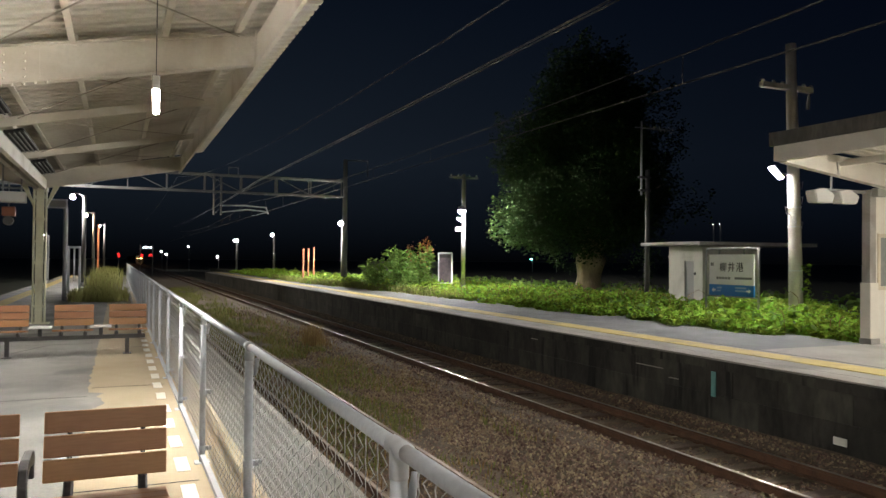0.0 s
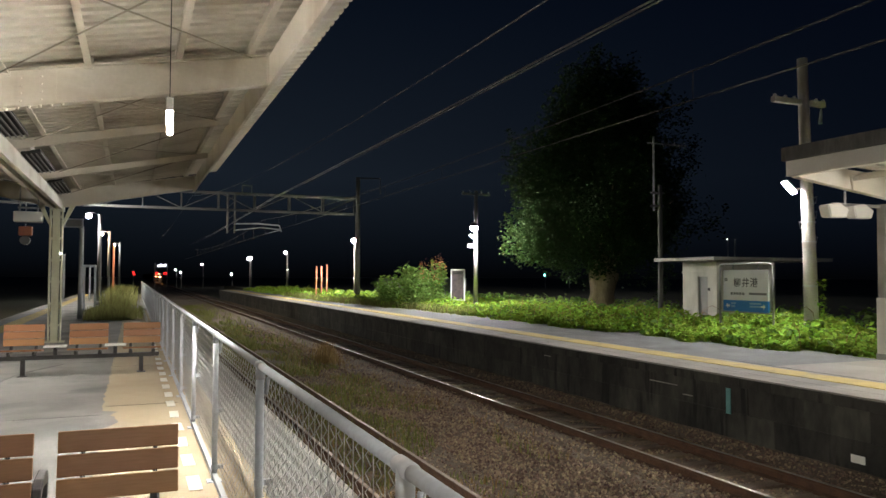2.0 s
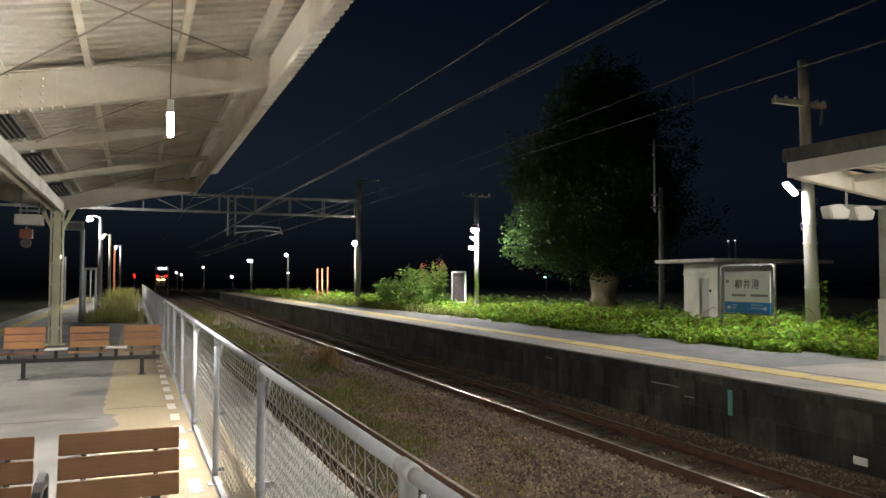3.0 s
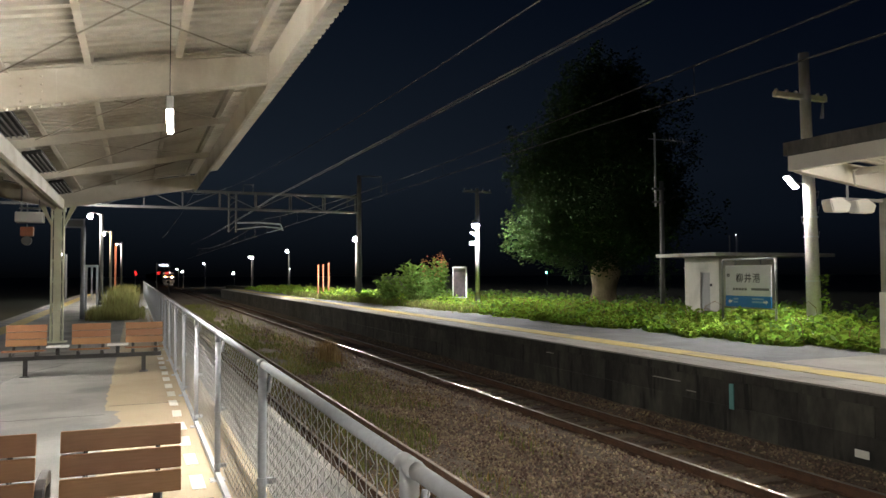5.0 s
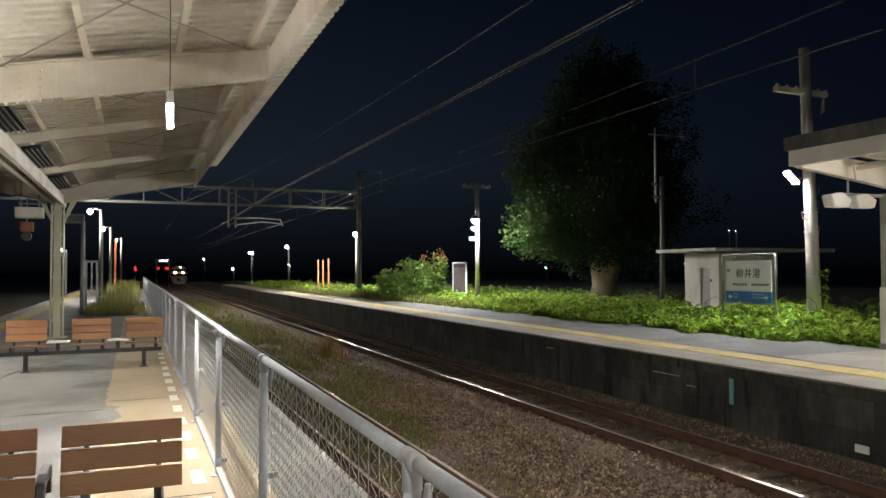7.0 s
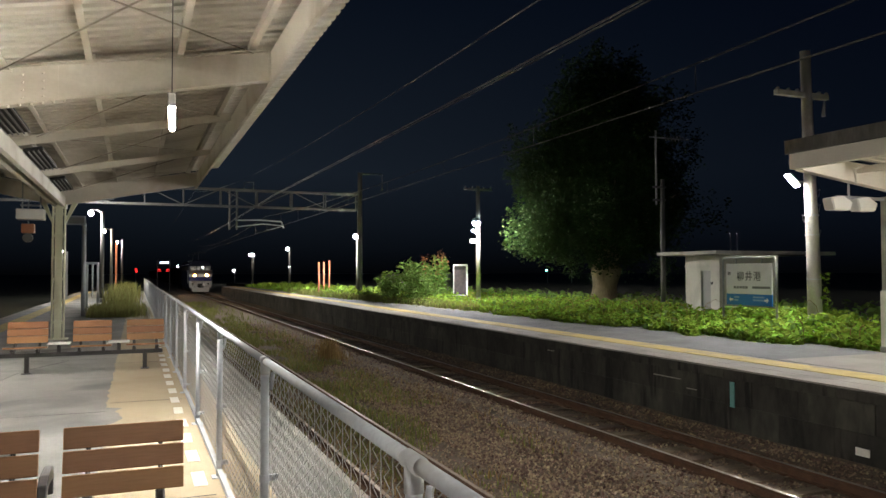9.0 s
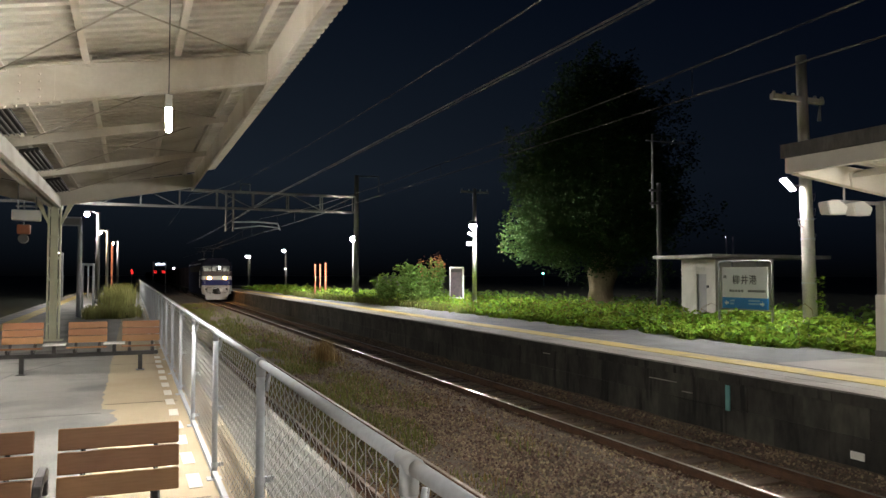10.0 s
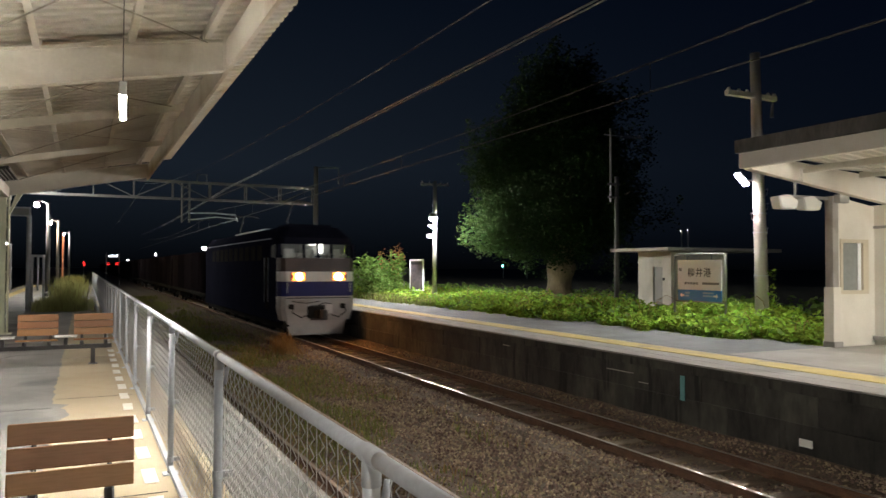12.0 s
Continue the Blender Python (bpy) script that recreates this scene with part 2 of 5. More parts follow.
    train_white=mat("engine_white", (0.58, 0.56, 0.53), (0.67, 0.65, 0.62), 0.4, big=1, small=20, bump=0.01),
    train_maroon=mat("engine_dark_band", (0.035, 0.02, 0.018), (0.06, 0.035, 0.03), 0.4, bump=0.01),
    train_grey=mat("engine_grey", (0.36, 0.345, 0.335), (0.47, 0.455, 0.44), 0.5, big=2, small=20, bump=0.03, stain=(0.28, 0.25, 0.22)),
    under=mat("underframe_black", (0.018, 0.017, 0.016), (0.04, 0.036, 0.032), 0.8, bump=0.05),
    # container brown taken near black: the unlit side is in the colour
    container=mat("container_brown_shaded", (0.010, 0.008, 0.009), (0.017, 0.013, 0.014), 0.6, big=2, small=20, bump=0.03, object_random=0.4),
    cab_glass=glass_mat("cab_glass", (0.75, 0.8, 0.8)),
    speaker=mat("white_plastic", (0.66, 0.66, 0.63), (0.76, 0.76, 0.73), 0.5, bump=0.02),
    house=mat("far_house_wall", (0.18, 0.18, 0.18), (0.26, 0.26, 0.25), 0.85, bump=0.05),
    lit_tube=glow("lit_tube", (1.0, 0.96, 0.88), TUBE_GLOW),
    lit_tube_top=glow("lit_tube_top", (1.0, 0.95, 0.86), TUBE_GLOW * 0.06),
    lit_shelter=glow("lit_shelter_tube", (1.0, 0.96, 0.88), SHELTER_GLOW),
    lit_utility=glow("lit_utility_lamp", (1.0, 0.98, 0.92), UTILITY_GLOW),
    lit_pole=glow("lit_pole_lamp", (1.0, 0.98, 0.90), POLE_GLOW),
    lit_near=glow("lit_pole_lamp_near", (1.0, 0.98, 0.90), POLE_GLOW * 0.58),
    lit_dim=glow("lit_pole_lamp_far", (1.0, 0.98, 0.90), POLE_GLOW * 0.05),
    lit_island=glow("lit_island_lamp", (1.0, 0.98, 0.90), ISLAND_GLOW),
    lit_warm=glow("lit_warm_lamp", (1.0, 0.82, 0.52), ISLAND_GLOW),
    lit_head=glow("lit_headlight", (1.0, 0.44, 0.12), HEAD_GLOW),
    # orange flare round the headlights, given as a glowing surface
    lit_halo=glow("lit_headlight_halo", (1.0, 0.20, 0.025), 9.0),
    lit_red=glow("lit_red_signal", (1.0, 0.03, 0.03), 1.5),
    lit_white=glow("lit_far_lamp", (1.0, 0.98, 0.92), 40.0),
    lit_green=glow("lit_teal_lamp", (0.25, 1.0, 0.8), 12.0),
    lit_cab=glow("lit_cab_panel", (1.0, 0.98, 0.9), 4.0),
    lit_board=glow("lit_board", (0.75, 0.85, 1.0), 5.0),
)


# no gloss, so that the shade painted into these colours stays dark
for _n in ("train_blue_shaded", "container", "under"):
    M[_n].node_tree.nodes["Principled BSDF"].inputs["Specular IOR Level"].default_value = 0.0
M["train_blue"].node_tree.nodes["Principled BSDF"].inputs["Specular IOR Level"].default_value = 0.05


# ---------------- mesh helpers ----------------
def finish(name, bm, material, smooth=False):
    me = bpy.data.meshes.new(name)
    bm.to_mesh(me)
    bm.free()
    me.materials.append(material)
    if smooth:
        me.polygons.foreach_set("use_smooth", [True] * len(me.polygons))
    return me


def part(name, bm, material, parent, label="", smooth=False):
    ob = new(name, finish(name, bm, material, smooth))
    ob.parent = parent
    return tagged(ob, label)


def solo(name, bm, material, label, category, kind="", group="", m=None, smooth=False):
    ob = new(name, finish(name, bm, material, smooth))
    if m is not None:
        ob.matrix_basis = m
    return tagged(ob, label, category, group, kind)


def thing(name, m, label, category, group="", kind=""):
    ob = new(name)
    ob.matrix_basis = m
    return tagged(ob, label, category, group, kind)


def box(x0, x1, y0, y1, z0, z1, bevel=0.0, bm=None):
    bm = bm or bmesh.new()
    r = bmesh.ops.create_cube(bm, size=1.0)
    for v in r["verts"]:
        v.co = (x0 + (v.co.x + 0.5) * (x1 - x0), y0 + (v.co.y + 0.5) * (y1 - y0), z0 + (v.co.z + 0.5) * (z1 - z0))
    if bevel:
        es = {e for v in r["verts"] for e in v.link_edges}
        bmesh.ops.bevel(bm, geom=list(es), offset=bevel, segments=2, affect="EDGES", profile=0.5)
    return bm


def tube(pts, r, n=8, bm=None, r1=None, caps=True):
    """A round bar through the points, tapering from r to r1."""
    bm = bm or bmesh.new()
    pts = [Vector(p) for p in pts]
    r1 = r if r1 is None else r1
    rings = []
    for i, p in enumerate(pts):
        d = (pts[min(i + 1, len(pts) - 1)] - pts[max(i - 1, 0)]).normalized()
        up = Vector((0, 0, 1)) if abs(d.z) < 0.95 else Vector((0, 1, 0))
        a = d.cross(up).normalized()
        b = a.cross(d)
        rr = r + (r1 - r) * i / max(1, len(pts) - 1)
        rings.append([bm.verts.new(p + (a * math.cos(2 * math.pi * k / n) + b * math.sin(2 * math.pi * k / n)) * rr) for k in range(n)])
    for q, s in zip(rings, rings[1:]):
        for k in range(n):
            bm.faces.new((q[k], q[(k + 1) % n], s[(k + 1) % n], s[k]))
    if caps:
        bm.faces.new(rings[0][::-1])
        bm.faces.new(rings[-1])
    return bm


def prism(outline, y0, y1, bm=None, axis="y"):
    """A closed outline pushed along an axis: y takes (x, z), x takes (y, z), z takes (x, y)."""
    bm = bm or bmesh.new()
    put = {"y": lambda a, b, c: (a, c, b), "x": lambda a, b, c: (c, a, b), "z": lambda a, b, c: (a, b, c)}[axis]
    r0 = [bm.verts.new(put(a, b, y0)) for a, b in outline]
    r1 = [bm.verts.new(put(a, b, y1)) for a, b in outline]
    n = len(outline)
    for k in range(n):
        bm.faces.new((r0[k], r0[(k + 1) % n], r1[(k + 1) % n], r1[k]))
    bm.faces.new(r0[::-1])
    bm.faces.new(r1)
    bmesh.ops.recalc_face_normals(bm, faces=bm.faces)
    return bm


def raw(name, verts, faces, material, smooth=False):
    me = bpy.data.meshes.new(name)
    me.from_pydata(verts.tolist() if hasattr(verts, "tolist") else verts, [], faces.tolist() if hasattr(faces, "tolist") else faces)
    me.materials.append(material)
    if smooth:
        me.polygons.foreach_set("use_smooth", [True] * len(me.polygons))
    return me


def leaves(centres, size, rng, up=0.5, long=1.5):
    """Bent four-cornered leaves at the centres, with a fold along the middle."""
    n = len(centres)
    d = rng.normal(size=(n, 3))
    d[:, 2] *= 0.5
    d /= np.linalg.norm(d, axis=1)[:, None]
    nz = rng.normal(size=(n, 3)) * (1 - up) + np.array([0, 0, up])
    s = np.cross(d, nz)
    s /= np.linalg.norm(s, axis=1)[:, None] + 1e-9
    w = np.cross(s, d)
    k = (size * rng.uniform(0.6, 1.4, n))[:, None]
    a, b = centres - d * k * long * 0.5, centres + d * k * long * 0.5 - w * k * 0.15
    c1, c2 = centres + s * k * 0.45 + w * k * 0.12, centres - s * k * 0.45 + w * k * 0.12
    v = np.stack([a, c1, b, c2], 1).reshape(-1, 3)
    i = np.arange(n)[:, None] * 4
    f = np.concatenate([i + [0, 1, 2], i + [0, 2, 3]], 0)
    return v, f


def blades(base, height, rng, width=0.012, lean=0.35):
    """Thin bent grass blades standing on the base points."""
    n = len(base)
    h = height * rng.uniform(0.5, 1.3, n)
    ang = rng.uniform(0, 2 * np.pi, n)
    out = np.stack([np.cos(ang), np.sin(ang), 0 * ang], 1)
    side = np.stack([-np.sin(ang), np.cos(ang), 0 * ang], 1) * width
    ln = (rng.uniform(0.1, 1, n) * lean * h)[:, None]
    mid = base + np.stack([0 * h, 0 * h, h * 0.6], 1) + out * ln * 0.4
    tip = base + np.stack([0 * h, 0 * h, h], 1) + out * ln * 1.3
    v = np.stack([base - side, base + side, mid + side * 0.7, mid - side * 0.7, tip], 1).reshape(-1, 3)
    i = np.arange(n)[:, None] * 5
    f4 = (i + [0, 1, 2, 3]).tolist()
    f3 = (i + [3, 2, 4]).tolist()
    return v, f4 + f3


def stuff(name, v, f, material, label, category):
    return tagged(new(name, raw(name, v, f, material)), label, category, "", "stuff")


# ---------------- plan (x across the tracks, y along them, z = 0 on the near platform) ----------------
RAIL_Z = -0.98
GAUGE = 1.132
MAIN_X = 7.366
SIDE_X = 2.93
FENCE_X = 0.22
EDGE_X = 8.95
FAR_Z = 0.04


# ---------------- ground and platforms ----------------
def make_ground():
    bm = bmesh.new()
    bmesh.ops.create_grid(bm, x_segments=8, y_segments=8, size=1500)
    for v in bm.verts:
        v.co.z = -1.36
    solo("ground", bm, M["ground"], "dark rough ground reaching to the horizon", "ground", "structure")
    # raised land behind the far platform
    bm = prism([(13.6, -1.3), (13.6, 0.02), (60, 0.0), (70, -1.3)], -30, 130)
    solo("ground_bank", bm, M["ground"], "dark raised earth behind the far platform", "ground", "structure")
    # bed of the disused siding and of the main track
    rng = np.random.default_rng(3)
    bm = bmesh.new()
    xs = np.linspace(1.45, 9.05, 84)
    ys = np.concatenate([np.arange(-6, 40, 0.35), np.arange(40, 90, 1.5), np.arange(90, 460, 10)])

    def bed(x, y):
        z = -1.17
        if x < 5.4:
            z = -1.185 + 0.02 * math.sin(x * 2.3 + y * 0.4)
        if 4.6 < x < 5.6:
            z -= 0.06
        if abs(x - MAIN_X) < 0.64:
            z = -1.165
        elif abs(x - MAIN_X) < 1.25:
            z = -1.105 if abs(x - MAIN_X) < 1.0 else -1.135
        if x > 8.5:
            z = -1.10 + 0.14 * (x - 8.5)
        return z + 0.035 * noise.noise((x * 1.3, y * 1.3, 0))

    grid = [[bm.verts.new((x, y, bed(x, y))) for x in xs] for y in ys]
    for i in range(len(ys) - 1):
        for j in range(len(xs) - 1):
            bm.faces.new((grid[i][j], grid[i][j + 1], grid[i + 1][j + 1], grid[i + 1][j]))
    ob = solo("track_bed", bm, M["ballast"], "brown crushed-stone bed under the tracks", "track bed", "structure", smooth=True)
    return ob


def make_near_platform():
    pl = thing("platform_near", pose(0, 0, 0), "grey asphalt island platform with a concrete edge", "platform", "", "structure")
    part("slab", box(-4.9, 1.13, -12, 75, -1.3, 0.0), M["asphalt"], pl)
    part("edge_right", box(1.13, 1.21, -12, 75, -1.3, 0.002, 0.01), M["coping"], pl)
    part("edge_left", box(-5.05, -4.9, -12, 75, -1.3, 0.0), M["coping"], pl)
    # beige strip with a ragged end towards the asphalt
    rng = np.random.default_rng(5)
    left = []
    for y in np.arange(-12, 40.1, 0.12):
        if y < 9.55:
            x = -0.72
        elif y < 10.6:
            x = -0.60 + 0.04 * math.sin(y * 9)
        else:
            x = -0.76
        left.append((x + 0.012 * rng.normal(), y))
    bm = bmesh.new()
    a = [bm.verts.new((x, y, 0.004)) for x, y in left]
    b = [bm.verts.new((0.23, y, 0.004)) for x, y in left]
    for k in range(len(left) - 1):
        bm.faces.new((a[k], b[k], b[k + 1], a[k + 1]))
    part("beige_strip", bm, M["beige"], pl, "worn beige paved strip")
    # outside the fence: beige paving, then asphalt with the roof's shade painted in, up to the edge
    part("outer_beige_strip", box(0.23, 0.56, -12, 40, -0.02, 0.0035), M["beige"], pl, "worn beige paved strip")
    part("outer_asphalt_strip", box(0.575, 1.13, -12, 40, -0.02, 0.004), M["shaded_edge"], pl, "asphalt strip with the roof's shade in its colour")
    bm = bmesh.new()
    for x0, x1, y in ((-0.72, 0.15, 6.35), (-0.72, 0.15, 11.0), (-0.72, 0.15, 15.6)):
        box(x0, x1, y, y + 0.012, 0.0035, 0.0065, bm=bm)
    part("joint", bm, M["dark_metal"], pl)
    me = finish("dash", box(-0.052, 0.052, -0.22, 0.22, 0, 0.003), M["white_line"])
    k = 0
    for y in np.arange(1.15, 40, 0.815):
        ob = new("dash", me)
        ob.location, ob.parent = (0.063 + 0.004 * math.sin(y * 5), y, 0.005), pl
        ob.rotation_euler = (0, 0, 0.02 * math.sin(y * 11))
    part("yellow_line", box(-4.45, -3.95, -12, 75, 0.0, 0.006), M["yellow"], pl, "worn yellow line")
    # shadowed repair lines in the asphalt
    bm = bmesh.new()
    for y in (10.4, 16.5):
        box(-2.6, -0.75, y, y + 0.012, -0.002, 0.002, bm=bm)
    tube([(-3.2, 11.2, 0.0), (-2.5, 13.0, 0.0), (-2.2, 15.0, 0.0), (-1.6, 16.4, 0.0)], 0.006, 4, bm)
    part("seam", bm, M["dark_metal"], pl)
    return pl


def make_far_platform():
    pl = thing("platform_far", pose(0, 0, 0), "far platform with a dark block wall, concrete edge and yellow line", "platform", "", "structure")
    part("asphalt_strip", box(10.62, 14.2, 11.0, 92, -1.2, FAR_Z), M["far_asphalt"], pl, "grey asphalt surface")
    part("concrete_strip", box(10.62, 17.5, -30, 11.0, -1.2, FAR_Z + 0.003), M["coping"], pl, "pale concrete under the shelter")
    part("edge_strip", box(9.42, 10.62, -30, 92, -1.2, FAR_Z - 0.004), M["coping"], pl)
    part("edge_top", box(8.965, 9.42, -30, 92, FAR_Z - 0.035, FAR_Z - 0.006, 0.006), M["coping"], pl, "pale worn platform lip")
    part("yellow_line", box(9.86, 10.44, -30, 92, FAR_Z - 0.004, FAR_Z + 0.006), M["yellow"], pl, "worn yellow line")
    part("paint_patch", box(8.930, 8.945, 7.79, 8.01, -0.89, -0.78, 0.003), M["white_line"], pl, "white paint patch")
    for y0, y1, z in ((11.72, 12.5, -0.33), (11.3, 11.55, -0.47), (16.3, 16.6, -0.25)):
        part("paint_scratch", box(8.985, 9.012, y0, y1, z, z + 0.014), M["coping"], pl, "pale scratch on the wall")
    part("paint_mark", box(8.985, 9.006, 10.36, 10.46, -0.63, -0.20, 0.003), M["teal"], pl, "pale teal mark on the wall")
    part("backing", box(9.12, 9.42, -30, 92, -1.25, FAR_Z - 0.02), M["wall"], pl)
    return pl


# ---------------- tracks ----------------
RAIL_OUT = [(-0.061, 0), (0.061, 0), (0.061, 0.014), (0.012, 0.03), (0.012, 0.105), (0.032, 0.12), (0.032, 0.148), (-0.032, 0.148), (-0.032, 0.12), (-0.012, 0.105), (-0.012, 0.03), (-0.061, 0.014)]


def make_track(name, x, y1, polished, label, sleepers=True):
    tr = thing(name, pose(x, 0, 0), label, "railway track", "", "structure")
    for s in (-0.5, 0.5):
        bm = prism([(s * GAUGE + a, RAIL_Z - 0.153 + b) for a, b in RAIL_OUT], -14, y1)
        rail = part("rail", bm, M["rust"], tr, "rusty steel rail")
        if not polished:
            part("running_surface", box(s * GAUGE - 0.026, s * GAUGE + 0.026, -14, y1, RAIL_Z - 0.004, RAIL_Z + 0.002, 0), M["worn_rail"], rail, "worn rusty rail top")
        if polished:
            part("running_surface", box(s * GAUGE - 0.027, s * GAUGE + 0.027, -14, y1, RAIL_Z - 0.004, RAIL_Z + 0.002, 0), M["shine"], rail, "polished rail top")
    if sleepers:
        rng = random.Random(8)
        me = finish("sleeper", box(-1.05, 1.05, -0.11, 0.11, -0.14, 0, 0.012), M["sleeper"])
        fm = bmesh.new()
        for s in (-0.5, 0.5):
            for e in (-0.085, 0.085):
                box(s * GAUGE + e - 0.03, s * GAUGE + e + 0.03, -0.05, 0.05, 0, 0.03, bm=fm)
        fme = finish("rail_clip", fm, M["rust"])
        for k in range(150):
            y = -6 + k * 0.62 + rng.uniform(-0.03, 0.03)
            ob = new("sleeper", me)
            ob.location, ob.parent = (rng.uniform(-0.02, 0.02), y, RAIL_Z - 0.148), tr
            ob.rotation_euler = (0, 0, rng.uniform(-0.015, 0.015))
            if y < 30:
                c = new("rail_clip", fme)
                c.location, c.parent = (0, 0, 0), ob
    return tr


def make_stones():
    """Loose crushed stone over the bed: dense near, thinner far."""
    rng = np.random.default_rng(11)
    base = np.array([(1, 0, 0), (-1, 0, 0), (0, 1, 0), (0, -1, 0), (0, 0, 1), (0, 0, -1)], float)
    tri = np.array([(0, 2, 4), (2, 1, 4), (1, 3, 4), (3, 0, 4), (2, 0, 5), (1, 2, 5), (3, 1, 5), (0, 3, 5)])

    def scatter(n, x0, x1, y0, y1, size, z, name, label):
        x, y = rng.uniform(x0, x1, n), y0 + (y1 - y0) * rng.uniform(0, 1, n) ** 1.3
        keep = np.abs(np.abs(x - MAIN_X) - GAUGE / 2) > 0.07
        x, y = x[keep], y[keep]
        n = len(x)
        zz = z + 0.02 * rng.uniform(-1, 1, n) + np.where(x > 8.5, 0.05 + 0.14 * (x - 8.5), 0) + np.where(np.abs(x - MAIN_X) < 0.64, -0.03, np.where(np.abs(x - MAIN_X) < 1.05, 0.04, 0))
        s = size * rng.uniform(0.5, 1.25, n)
        q = rng.normal(size=(n, 3, 3))
        q, _ = np.linalg.qr(q)
        p = base[None] * rng.uniform(0.55, 1.0, (n, 6, 1)) * s[:, None, None] * np.array([1, 0.85, 0.65])
        v = np.einsum("nij,nkj->nki", q, p) + np.stack([x, y, zz], 1)[:, None]
        f = tri[None] + (np.arange(n) * 6)[:, None, None]
        stuff(name, v.reshape(-1, 3), f.reshape(-1, 3), M["stone"], label, "ballast")

    scatter(25000, 4.3, 8.93, 5.5, 18, 0.037, -1.145, "ballast_stones", "brown crushed stones beside the main track")
    scatter(13000, 4.6, 8.93, 16, 42, 0.042, -1.145, "ballast_stones", "brown crushed stones beside the main track")
    scatter(12000, 1.4, 4.8, 3.5, 22, 0.031, -1.15, "siding_stones", "brown crushed stones in the disused siding")


# ---------------- fence ----------------
def make_fence():
    fe = thing("chain_link_fence", pose(FENCE_X, 0, 0), "grey pipe fence with chain-link mesh along the platform edge", "fence")
    step, y0, count = 2.33, -4.79, 32
    post = bmesh.new()
    tube([(0, 0, 0), (0, 0, 1.19)], 0.0225, 14, post)
    post_me = finish("post", post, M["galv"], True)
    base_me = finish("base_plate", box(-0.06, 0.06, -0.06, 0.06, 0.0, 0.012, 0.003), M["galv"])
    cap = bmesh.new()
    tube([(0, -0.05, 1.205), (0, 0.05, 1.205)], 0.0245, 14, cap)
    tube([(0, 0, 1.13), (0, 0, 1.205)], 0.0255, 14, cap)
    tube([(0.03, 0, 1.05), (0.045, 0, 1.14)], 0.012, 6, cap)
    cap_me = finish("tee_joint", cap, M["galv"], True)
    clamp = bmesh.new()
    tube([(0, 0, -0.02), (0, 0, 0.02)], 0.0275, 12, clamp)
    box(0.02, 0.07, -0.012, 0.012, -0.015, 0.015, bm=clamp)
    clamp_me = finish("clamp", clamp, M["galv"])
    rail = bmesh.new()
    tube([(0, 0.05, 1.205), (0, step - 0.05, 1.205)], 0.0205, 14, rail)
    rail_me = finish("top_rail", rail, M["galv"], True)
    low = box(-0.02, 0.022, 0.03, step - 0.03, 0.035, 0.075, 0.004)
    low_me = finish("bottom_rail", low, M["galv"])
    # woven mesh: zigzag wires side by side
    pitch, height, wr = 0.056, 1.08, 0.0017
    vs, fs = [], []
    cols = int((step - 0.06) / pitch)
    rows = int(height / (pitch * 0.5))
    for c in range(cols + 1):
        yc = 0.03 + c * pitch
        pts = []
        for r in range(rows + 1):
            pts.append((0.004 * (1 if (r + c) % 2 else -1), yc + (pitch * 0.53 if r % 2 else -0.03 * pitch), 0.085 + r * height / rows))
        for k, p in enumerate(pts):
            i = len(vs)
            vs += [(p[0] + 0.0022, p[1], p[2]), (p[0] - 0.0011, p[1] + 0.0021, p[2]), (p[0] - 0.0011, p[1] - 0.0021, p[2])]
            if k:
                j = i - 3
                fs += [(j, j + 1, i + 1, i), (j + 1, j + 2, i + 2, i + 1), (j + 2, j, i, i + 2)]
    mesh_me = raw("chain_link", vs, fs, M["wire"])
    for k in range(count):
        y = y0 + k * step
        for name, me, z in (("post", post_me, 0), ("tee_joint", cap_me, 0), ("clamp", clamp_me, 0.12), ("clamp", clamp_me, 0.58), ("base_plate", base_me, 0)):
            ob = new(name, me)
            ob.location, ob.parent = (0, y, z), fe
        if k < count - 1:
            for name, me in (("top_rail", rail_me), ("bottom_rail", low_me), ("chain_link", mesh_me)):
                ob = new(name, me)
                ob.location, ob.parent = (0.0 if name != "chain_link" else 0.034, y, 0), fe
    return fe


# ---------------- canopy over the near platform ----------------
VALLEY_X, SLOPE = -2.25, 0.195
BEAM_Y = (-14.3, -2.3, 9.7, 21.7)


def under(x):
    """Height of the underside of the main beams."""
    return 3.40 + SLOPE * abs(x - VALLEY_X)


